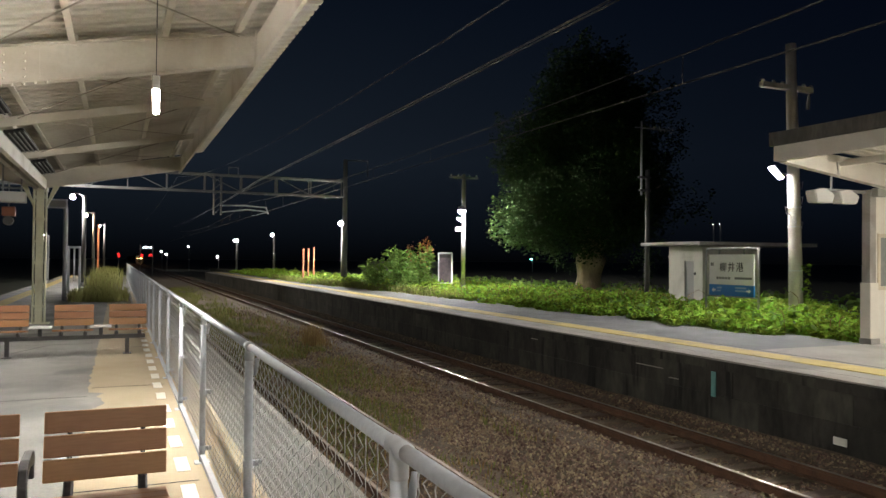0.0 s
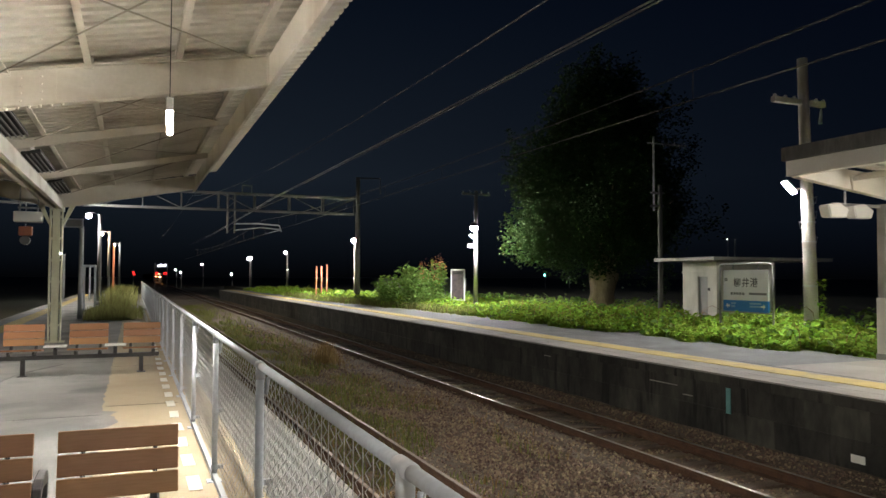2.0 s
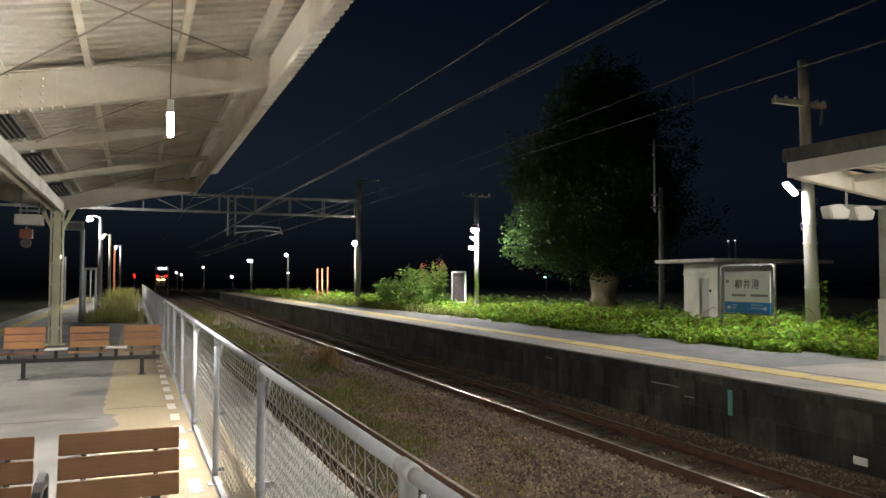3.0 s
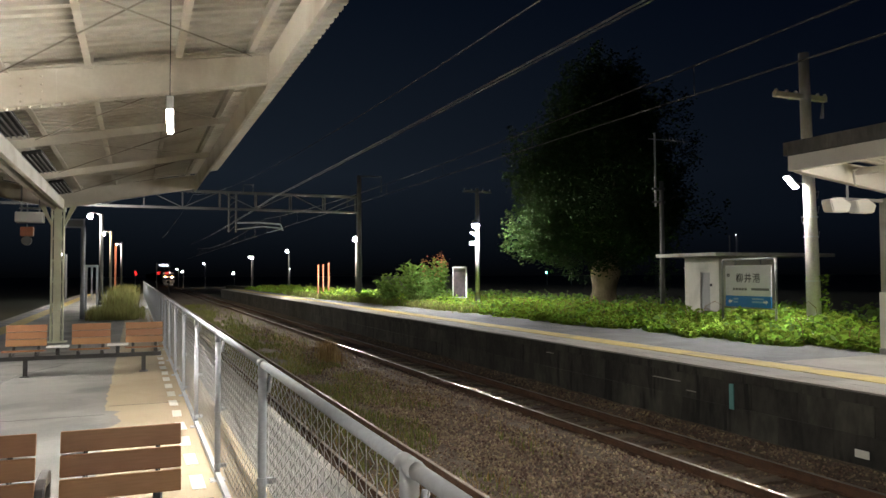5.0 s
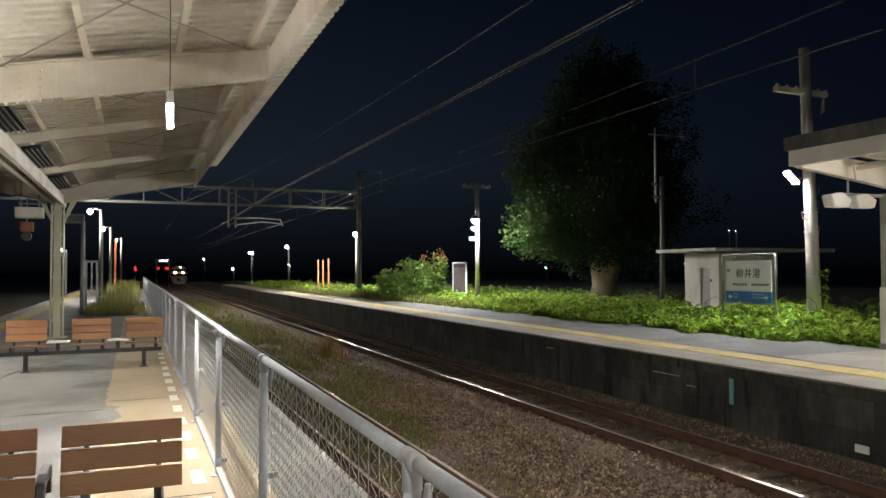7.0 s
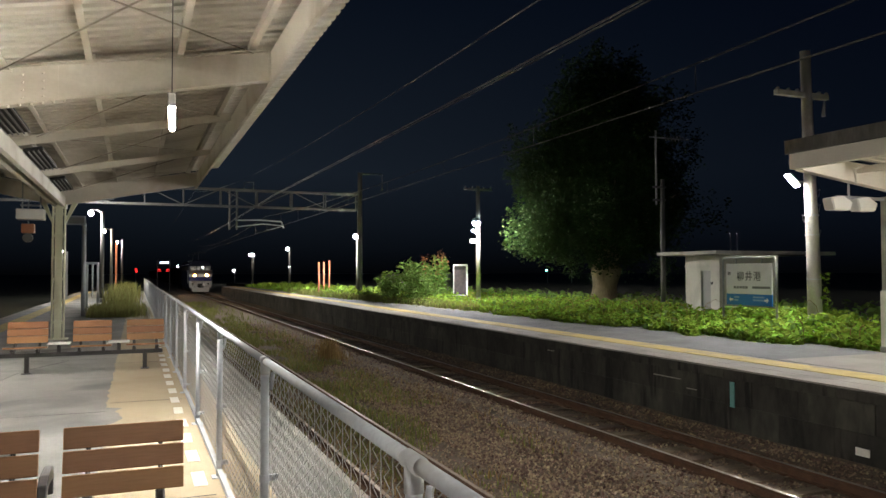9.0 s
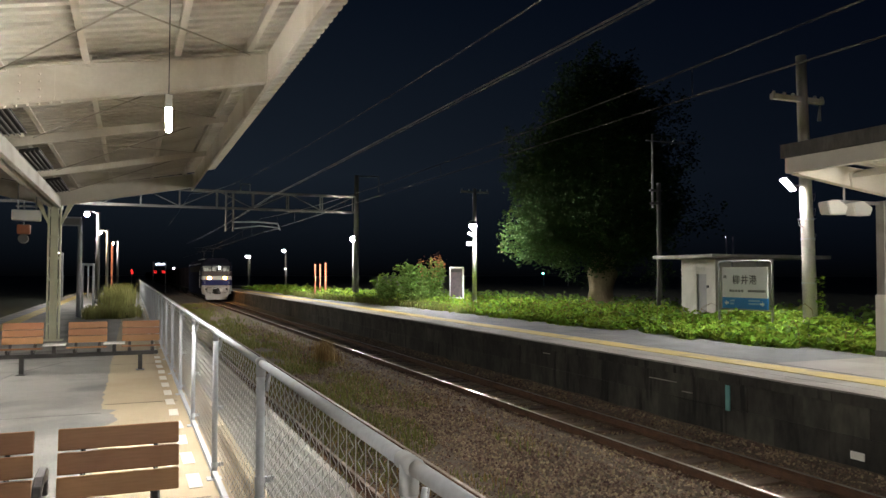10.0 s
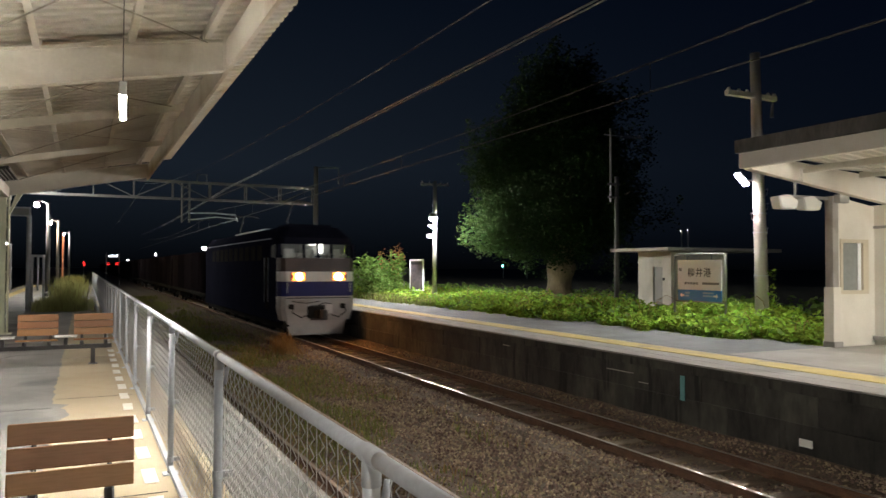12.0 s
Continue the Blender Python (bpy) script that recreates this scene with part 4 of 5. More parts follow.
def words(txt, size, material, parent, m, bold=0.0, name="lettering", label=""):
    cu = bpy.data.curves.new(name, "FONT")
    cu.body, cu.size, cu.extrude, cu.offset = txt, size, 0.002, bold
    cu.align_x, cu.align_y, cu.space_character = "CENTER", "CENTER", 1.18
    tmp = bpy.data.objects.new(name, cu)
    scene.collection.objects.link(tmp)
    me = bpy.data.meshes.new_from_object(tmp.evaluated_get(bpy.context.evaluated_depsgraph_get()))
    bpy.data.objects.remove(tmp)
    me.materials.clear()
    me.materials.append(material)
    ob = new(name, me)
    ob.parent, ob.matrix_basis = parent, m
    return tagged(ob, label)


def make_station_sign():
    # the board runs along the platform and faces the track (-x); local u is along -y
    sg = thing("station_sign", pose(14.73, 15.83, FAR_Z), "white and blue station name board in a steel pipe frame", "station sign")
    w, top = 0.94, 2.02
    fr = tube([(0, w, 0), (0, w, top - 0.1), (0, w - 0.03, top - 0.03), (0, w - 0.1, top), (0, -w + 0.1, top), (0, -w + 0.03, top - 0.03), (0, -w, top - 0.1), (0, -w, 0)], 0.03, 10)
    part("pipe_frame", fr, M["steel"], sg, "bent steel pipe frame", True)
    b0, b1, z0, z1 = -0.80, 0.80, 0.74, 1.86
    part("board", box(-0.02, 0.02, b0, b1, z0 + 0.30, z1, 0.004), M["sign"], sg, "white board")
    bl = part("blue_band", box(-0.021, 0.021, b0, b1, z0, z0 + 0.298, 0.004), M["blue"], sg, "blue band with the next stations")
    for y in (-0.45, 0.45):
        part("hanger", box(-0.012, 0.012, y - 0.02, y + 0.02, z1, top, 0.003), M["steel"], sg)
    part("lower_bar", tube([(0.0, -w, z0 - 0.02), (0.0, w, z0 - 0.02)], 0.018, 8), M["steel"], sg)
    face = Matrix.Translation((-0.024, 0, 0)) @ Matrix(((0, 0, -1, 0), (-1, 0, 0, 0), (0, 1, 0, 0), (0, 0, 0, 1)))
    words("柳井港", 0.27, M["ink"], sg, face @ pose(0.02, 1.50, 0), 0.0015, "station_name", "black station name")
    me_bar = lambda u0, u1, v0, v1, mt, nm, par=sg: part(nm, box(-0.026, -0.0225, -u1, -u0, v0, v1), M[mt], par)
    for k in range(5):
        me_bar(-0.52 + k * 0.105, -0.44 + k * 0.105, 1.185, 1.25, "grey_ink", "text_bar")
    me_bar(0.14, 0.74, 1.19, 1.25, "grey_ink", "text_bar")
    for u in (-0.74, -0.68):
        me_bar(u, u + 0.045, 1.55, 1.64, "grey_ink", "mark_bar")
    for u0, u1, v in ((-0.5, -0.33, 0.93), (-0.5, -0.36, 0.85), (0.16, 0.55, 0.94), (0.16, 0.55, 0.86)):
        me_bar(u0, u1, v, v + 0.045, "pale_blue", "text_bar", bl)
    for s in (-1, 1):
        bm = prism([(s * 0.70, 0.885), (s * 0.63, 0.95), (s * 0.63, 0.91), (s * 0.55, 0.91), (s * 0.55, 0.86), (s * 0.63, 0.86), (s * 0.63, 0.82)], -0.026, -0.0225, axis="x")
        part("arrow", bm, M["sign"], bl, "white arrow")
    return sg


def make_shed():
    sd = thing("concrete_shed", pose(0, 0, 0), "small pale concrete shed with a flat roof behind the platform", "shed")
    x0, x1, y0, y1, h = 19.55, 22.3, 22.15, 24.0, 2.32
    d0, d1 = 22.62, 23.15
    w = part("front_wall", box(x0, x0 + 0.12, y0, d0, 0, h), M["shed"], sd)
    part("wall_piece", box(x0, x0 + 0.12, d1, y1, 0, h), M["shed"], w)
    part("wall_piece", box(x0, x0 + 0.12, d0, d1, 1.72, h), M["shed"], w)
    part("side_wall", box(x0 + 0.12, x1, y0, y0 + 0.12, 0, h), M["shed"], sd)
    part("side_wall", box(x0 + 0.12, x1, y1 - 0.12, y1, 0, h), M["shed"], sd)
    part("back_wall", box(x1, x1 + 0.12, y0, y1, 0, h), M["shed"], sd)
    part("door", box(x0 + 0.05, x0 + 0.09, d0, d1, 0.03, 1.72, 0.004), M["door"], sd, "grey sheet door")
    part("roof", box(x0 - 0.6, x1 + 2.6, y0 - 0.5, y1 + 1.0, h, h + 0.13, 0.012), M["pole"], sd, "flat concrete roof slab")
    part("beam", box(x0 - 0.03, x0, y1 - 1.3, y1 + 0.02, 1.86, 1.92, 0.004), M["shed"], sd)
    part("switch_box", box(x0 - 0.05, x0, 22.5, 22.57, 1.2, 1.3, 0.006), M["dark_metal"], sd)
    return sd


def make_notice_board():
    nb = thing("notice_board", pose(14.66, 34.9, 0.1), "framed notice board with a faded dark poster on two posts", "notice board")
    w, h = 0.34, 1.95
    for s in (-w, w):
        part("post", box(s * 0.62 - 0.03, s * 0.62 + 0.03, -s - 0.03, -s + 0.03, 0, h, 0.006), M["galv"], nb)
    o = pose(0, 0, 0, 0, 0, -58.2)
    for nm, bm, mt in (("panel", box(-0.36, 0.36, -0.02, 0.02, 0.45, h - 0.05, 0.004), "poster"), ("top_bar", box(-0.40, 0.40, -0.035, 0.035, h - 0.05, h + 0.02, 0.006), "galv"), ("bottom_bar", box(-0.38, 0.38, -0.03, 0.03, 0.40, 0.45, 0.004), "galv"), ("header", box(-0.35, 0.35, -0.03, -0.021, h - 0.24, h - 0.1), "ink")):
        part(nm, bm, M[mt], nb, "faded dark poster" if nm == "panel" else "").matrix_basis = o
    return nb


# ---------------- plants ----------------
def make_weeds():
    rng = np.random.default_rng(21)

    def top(x, y):
        """Height of the creeper bank."""
        d = np.clip((x - front(y)) / 1.6, 0, 1)
        return (0.07 + 0.36 * d ** 0.8) * np.where(y > 20, 0.82, 1.0) * (0.85 + 0.3 * np.sin(y * 0.9 + 1.1 * np.sin(x)) + 0.15 * np.sin(y * 2.7 + x))

    def front(y):
        return np.where(y < 14, 13.0 + 0.33 * np.maximum(13.0 - y, 0), np.where(y < 19, 13.0, 12.62)) + 0.16 * np.sin(y * 1.1) + 0.12 * np.sin(y * 3.1) - np.where(y > 34, 0.085 * np.minimum(y - 34, 16), 0)

    def scatter(n, y0, y1, depth, size, lift=0.08):
        y = rng.uniform(y0, y1, n)
        x = front(y) + depth * rng.uniform(0, 1, n) ** 1.5 + rng.normal(0, 0.06, n)
        gap = np.array([noise.noise((p * 1.1, q * 0.9, 5.0)) + 0.4 * noise.noise((p * 3.1, q * 2.7, 9.0)) for p, q in zip(x, y)])
        keep = gap > 0.12 - 0.55 * np.clip((x - front(y)) / 0.9, 0, 1)
        x, y, gap = x[keep], y[keep], gap[keep]
        n = len(x)
        z = FAR_Z + np.clip(top(x, y) * (1 + 0.5 * gap) * rng.uniform(0.55, 1.05, n) + rng.normal(0, lift, n), 0.01, 2)
        return leaves(np.stack([x, y, z], 1), size, rng, 0.55, 1.3)

    v, f = scatter(23000, 11.2, 24, 4.8, 0.11, 0.08)
    stuff("creeper_leaves", v, f, M["vine"], "bright green creeper leaves spilling onto the platform", "creeper")
    v, f = scatter(17000, 22, 40, 6.0, 0.12)
    stuff("creeper_leaves", v, f, M["vine"], "green creeper leaves along the platform edge", "creeper")
    v, f = scatter(8000, 38, 90, 6.0, 0.19)
    stuff("creeper_leaves", v, f, M["vine"], "green weeds along the far end of the platform", "creeper")
    v, f = scatter(7000, 12, 60, 14.0, 0.2)
    stuff("undergrowth", v, f, M["bush"], "dark undergrowth behind the platform", "undergrowth")
    # long shoots reaching out of the bank
    bm = bmesh.new()
    for k in range(46):
        y = rng.uniform(12, 34)
        x = float(front(np.array(y))) + rng.uniform(0.3, 2.2)
        z = FAR_Z + float(top(np.array(x), np.array(y)))
        a, h = rng.uniform(0, 6.28), rng.uniform(0.25, 0.6)
        r = rng.uniform(0.2, 0.5)
        tube([(x, y, z - 0.1), (x + r * 0.3 * math.cos(a), y + r * 0.3 * math.sin(a), z + h * 0.7), (x + r * math.cos(a), y + r * math.sin(a), z + h), (x + 1.7 * r * math.cos(a), y + 1.7 * r * math.sin(a), z + h * 0.7)], 0.010, 5, bm, 0.005)
    solo("creeper_shoots", bm, M["dry"], "thin arching creeper shoots above the leaves", "creeper", "stuff")
    # grass at the edge of the far platform
    n = 5000
    y = rng.uniform(29, 62, n)
    x = front(y) + rng.normal(-0.1, 0.3, n) + 0.4
    v, f = blades(np.stack([x, y, np.full(n, FAR_Z)], 1), 0.34, rng, 0.014, 0.5)
    stuff("platform_grass", v, f, M["grass"], "yellow-green grass at the back of the platform", "grass")


def make_bush(x, y, h, spread, n, label, flowers=0):
    """Upright leafy stems from one root."""
    rng = np.random.default_rng(int(x * 100 + y * 7))
    bu = thing("bush", pose(x, y, 0.05), label, "bush")
    stems = bmesh.new()
    pts, tips = [], []
    for k in range(16):
        a, r = rng.uniform(0, 6.28), spread * rng.uniform(0.1, 1) ** 0.6
        hh = h * rng.uniform(0.65, 1.08)
        p0, p1 = Vector((0.25 * r * math.cos(a), 0.25 * r * math.sin(a), 0)), Vector((r * math.cos(a), r * math.sin(a), hh))
        tube([p0, p0.lerp(p1, 0.5) + Vector((0, 0, 0.1)), p1], 0.018, 5, stems, 0.006)
        for j in range(n // 16):
            t = rng.uniform(0.15, 1.0)
            q = p0.lerp(p1, t)
            pts.append((q.x + rng.normal(0, 0.14), q.y + rng.normal(0, 0.14), q.z + rng.normal(0, 0.1)))
        tips.append((p1.x, p1.y, p1.z))
    part("stems", stems, M["bush"], bu)
    v, f = leaves(np.array(pts), 0.11, rng, 0.1, 2.4)
    ob = new("foliage", raw("foliage", v, f, M["bush"]))
    ob.parent = bu
    if flowers:
        c = np.repeat(np.array(tips), flowers, 0) + rng.normal(0, 0.10, (len(tips) * flowers, 3)) * np.array([1, 1, 2.0])
        v, f = leaves(c, 0.055, rng, 0.2)
        ob = new("flower_heads", raw("flower_heads", v, f, M["flower"]))
        ob.parent = bu
        tagged(ob, "faded reddish flower spikes", kind="stuff")
    return bu


def make_tree():
    tr = thing("tree", pose(21.95, 33.0, 0.0), "large dark leafy tree with a thick knotted trunk", "tree")
    rng = np.random.default_rng(17)
    bm = bmesh.new()
    n, rings = 16, []
    for i, z in enumerate(np.linspace(0, 5.0, 22)):
        r0 = 0.62 * (1 - 0.07 * z) + 0.35 * math.exp(-z * 3.0) + 0.22 * math.exp(-((z - 1.75) / 0.5) ** 2)
        ring = []
        for k in range(n):
            a = 2 * math.pi * k / n
            r = r0 * (1 + 0.16 * noise.noise((math.cos(a) * 1.6, math.sin(a) * 1.6, z * 0.9)) + 0.07 * noise.noise((math.cos(a) * 4, math.sin(a) * 4, z * 3)))
            ring.append(bm.verts.new((r * math.cos(a) + 0.05 * z, r * math.sin(a), z)))
        rings.append(ring)
    for q, s in zip(rings, rings[1:]):
        for k in range(n):
            bm.faces.new((q[k], q[(k + 1) % n], s[(k + 1) % n], s[k]))
    part("trunk", bm, M["bark"], tr, "thick knotted pale-brown trunk", True)
    limbs = bmesh.new()
    ends = []
    for k in range(26):
        a = k * 2.4 + rng.uniform(-0.3, 0.3)
        z0 = rng.uniform(1.7, 5.0)
        rise = rng.uniform(1.4, 7.2)
        reach = (5.2 - 0.42 * rise) * rng.uniform(0.55, 1.0)
        p0 = Vector((0.05 * z0, 0, z0))
        p2 = Vector((reach * math.cos(a), reach * math.sin(a), z0 + rise))
        p1 = p0.lerp(p2, 0.5) + Vector((0, 0, -0.15 * rise + 0.4))
        tube([p0, p1, p2], 0.17, 7, limbs, 0.03)
        ends += [(p1, 0.5), (p2, 1.0), (p1.lerp(p2, 0.5), 0.8)]
    part("limbs", limbs, M["bark"], tr)
    cents = []
    for p, k in ends:
        for j in range(6):
            c = np.array(p) + rng.normal(0, 0.75, 3)
            cents.append(c)
    for k in range(150):
        z = rng.uniform(3.1, 12.2)
        r = 4.7 * (1 - max(0, (z - 4.5) / 8.6) ** 1.5) * (0.75 if z < 3.6 else 1) * rng.uniform(0.55, 1.0)
        a = rng.uniform(0, 6.28)
        cents.append(np.array([r * math.cos(a) - 0.2, r * math.sin(a), z]))
    for k in range(16):
        cents.append(np.array([rng.uniform(-4.8, -3.6), rng.uniform(-1.5, 0.5), rng.uniform(3.0, 4.3)]))
    # leafy sprays that rise outwards from the limbs
    pts = []
    for c in cents:
        for j in range(4):
            q = c + rng.normal(0, 0.45, 3)
            d = q - np.array([0.2, 0, 2.2])
            d = d / np.linalg.norm(d) + np.array([0, 0, rng.uniform(0.25, 0.8)]) + rng.normal(0, 0.18, 3)
            d /= np.linalg.norm(d)
            n = 58
            t = rng.uniform(-0.8, 0.75, n)
            w = 0.26 * (1.0 - 0.75 * np.clip(t, 0, 1))
            pts.append(q + d * t[:, None] + rng.normal(0, 1, (n, 3)) * w[:, None] * np.array([1, 1, 0.8]))
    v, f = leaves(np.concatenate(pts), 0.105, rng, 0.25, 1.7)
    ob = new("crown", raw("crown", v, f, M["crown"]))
    ob.parent = tr
    tagged(ob, "uneven dark green crown")
    return tr


def make_grass():
    rng = np.random.default_rng(31)

    def patch(n, xf, y0, y1, zf, h, name, material, label, width=0.010):
        y = y0 + (y1 - y0) * rng.uniform(0, 1, n)
        x = xf(n)
        keep = np.array([noise.noise((a * 0.8, b * 0.45, 3.3)) > -0.12 for a, b in zip(x, y)])
        x, y = x[keep], y[keep]
        v, f = blades(np.stack([x, y, np.full(len(x), zf)], 1), h, rng, width, 0.6)
        stuff(name, v, f, M[material], label, "grass")

    patch(9000, lambda n: np.clip(rng.normal(3.6, 1.0, n), 1.5, 5.4), 10, 34, -1.17, 0.16, "siding_grass", "grass", "short green-brown grass over the disused siding")
    patch(9000, lambda n: np.clip(rng.normal(3.6, 1.1, n), 1.5, 6.2), 30, 75, -1.17, 0.24, "siding_grass", "grass", "short green-brown grass over the disused siding", 0.018)
    patch(4500, lambda n: rng.uniform(2.2, 6.2, n), 9, 45, -1.17, 0.14, "dry_grass", "dry", "dry brown grass beside the main track")
    patch(3800, lambda n: np.clip(rng.normal(-1.15, 0.5, n), -2.1, -0.1), 31, 38, 0.0, 0.36, "platform_weeds", "weed", "yellow-green weeds growing on the island platform", 0.014)
    patch(3000, lambda n: np.clip(rng.normal(-1.2, 0.40, n), -2.0, 0.0), 38, 72, 0.0, 0.85, "platform_weeds", "weed", "tall weeds growing on the island platform", 0.02)
    patch(4200, lambda n: np.clip(rng.normal(4.7, 0.55, n), 3.7, 6.0), 8, 24, -1.16, 0.075, "siding_grass", "grass", "short green-brown grass over the disused siding")
    # a tuft of tall dry grass by the main track
    n = 300
    b = np.stack([rng.normal(5.55, 0.16, n), rng.normal(25.0, 0.5, n), np.full(n, -1.17)], 1)
    v, f = blades(b, 0.62, rng, 0.012, 0.4)
    stuff("dry_grass_tuft", v, f, M["dry"], "tall dry brown grass tuft beside the track", "grass")


# ---------------- overhead line ----------------
def make_gantry(y):
    ga = thing("overhead_gantry", pose(0, y, 0), "grey steel lattice gantry spanning the tracks", "gantry")
    x0, x1, z0, z1 = -9.0, 13.55, 5.93, 7.0
    for z in (z0, z1):
        for s in (-0.3, 0.3):
            part("chord", box(x0, x1, s - 0.05, s + 0.05, z - 0.05, z + 0.05), M["lattice"], ga)
    n = 10
    st = (x1 - x0) / n
    for k in range(n + 1):
        for s in (-0.3, 0.3):
            part("upright", box(x0 + k * st - 0.035, x0 + k * st + 0.035, s - 0.03, s + 0.03, z0, z1), M["lattice"], ga)
        if k < n:
            a, b = (z0, z1) if k % 2 else (z1, z0)
            part("diagonal", tube([(x0 + k * st, -0.3, a), (x0 + (k + 1) * st, -0.3, b)], 0.035, 5), M["lattice"], ga)
    for px, h in ((13.75, 8.5), (-9.1, 8.0)):
        m = part("mast", tube([(px, 0, 0.0 if px > 0 else -1.3), (px, 0, h)], 0.2, 12, None, 0.15), M["lattice"], ga, "concrete mast", True)
        part("top_bracket", tube([(px, 0, h - 0.05), (px + 1.6, 0, h), (px + 1.6, 0, h - 1.1)], 0.05, 6), M["lattice"], ga)
    for dx in (5.1, 5.55):
        part("drop_post", box(dx - 0.035, dx + 0.035, -0.25, 0.25, 4.45, 6.95), M["lattice"], ga)
    for k in range(6):
        z = 4.5 + k * 0.4
        part("lacing", tube([(5.1, -0.25, z), (5.55, -0.25, z + 0.4)], 0.022, 5), M["lattice"], ga)
    part("cantilever", tube([(5.5, 0, 5.05), (7.0, 0, 5.10), (8.4, 0, 5.02), (8.55, 0, 4.6)], 0.045, 8), M["galv"], ga)
    part("cantilever", tube([(5.5, 0, 4.62), (7.2, 0, 4.85), (8.5, 0, 4.75)], 0.035, 8), M["galv"], ga)
    part("steady_arm", tube([(8.5, 0, 4.72), (7.5, 0, 4.45)], 0.025, 6), M["galv"], ga)
    part("bracket", tube([(6.0, 0, 7.0), (6.0, 0, 7.55), (6.6, 0, 7.55), (6.6, 0, 7.0)], 0.04, 6), M["lattice"], ga)
    return ga


def make_wires():
    rng = random.Random(4)

    def wire(name, x, z, sag, r, label, y0=-50, y1=50, y2=130, sag_far=None):
        bm = bmesh.new()
        for a, b in ((y0, y1), (y1, y2)):
            pts = []
            if a == y1 and sag_far is not None:
                sag = sag_far
            for k in range(25):
                t = k / 24
                pts.append((x, a + (b - a) * t, z - sag * 4 * t * (1 - t)))
            tube(pts, r, 5, bm)
        solo(name, bm, M["feeder" if name == "feeder_wire" else "line"], label, "overhead wire", "", "overhead wires")

    wire("contact_wire", 7.37, 4.40, 0.02, 0.012, "thin overhead contact wire above the main track")
    wire("messenger_wire", 7.37, 5.35, 0.63, 0.012, "sagging carrier wire above the main track", -8, 50, 108)
    wire("feeder_wire", 7.8, 6.75, 0.28, 0.020, "thick overhead feeder wire")
    wire("feeder_wire", 8.02, 6.80, 0.28, 0.016, "overhead feeder wire beside another")
    wire("siding_wire", 2.93, 6.80, 2.70, 0.007, "thin overhead wire above the siding", -50, 50, 110, 0.25)
    bm = bmesh.new()
    for y in np.arange(-5.65, 108, 5.0):
        t = ((y + 8) / 58) % 1.0
        z = 5.35 - 0.63 * 4 * t * (1 - t)
        tube([(7.37, y, 4.40), (7.37, y, z)], 0.007, 4, bm)
    solo("dropper_wires", bm, M["line"], "short droppers between carrier and contact wire", "overhead wire", "stuff")


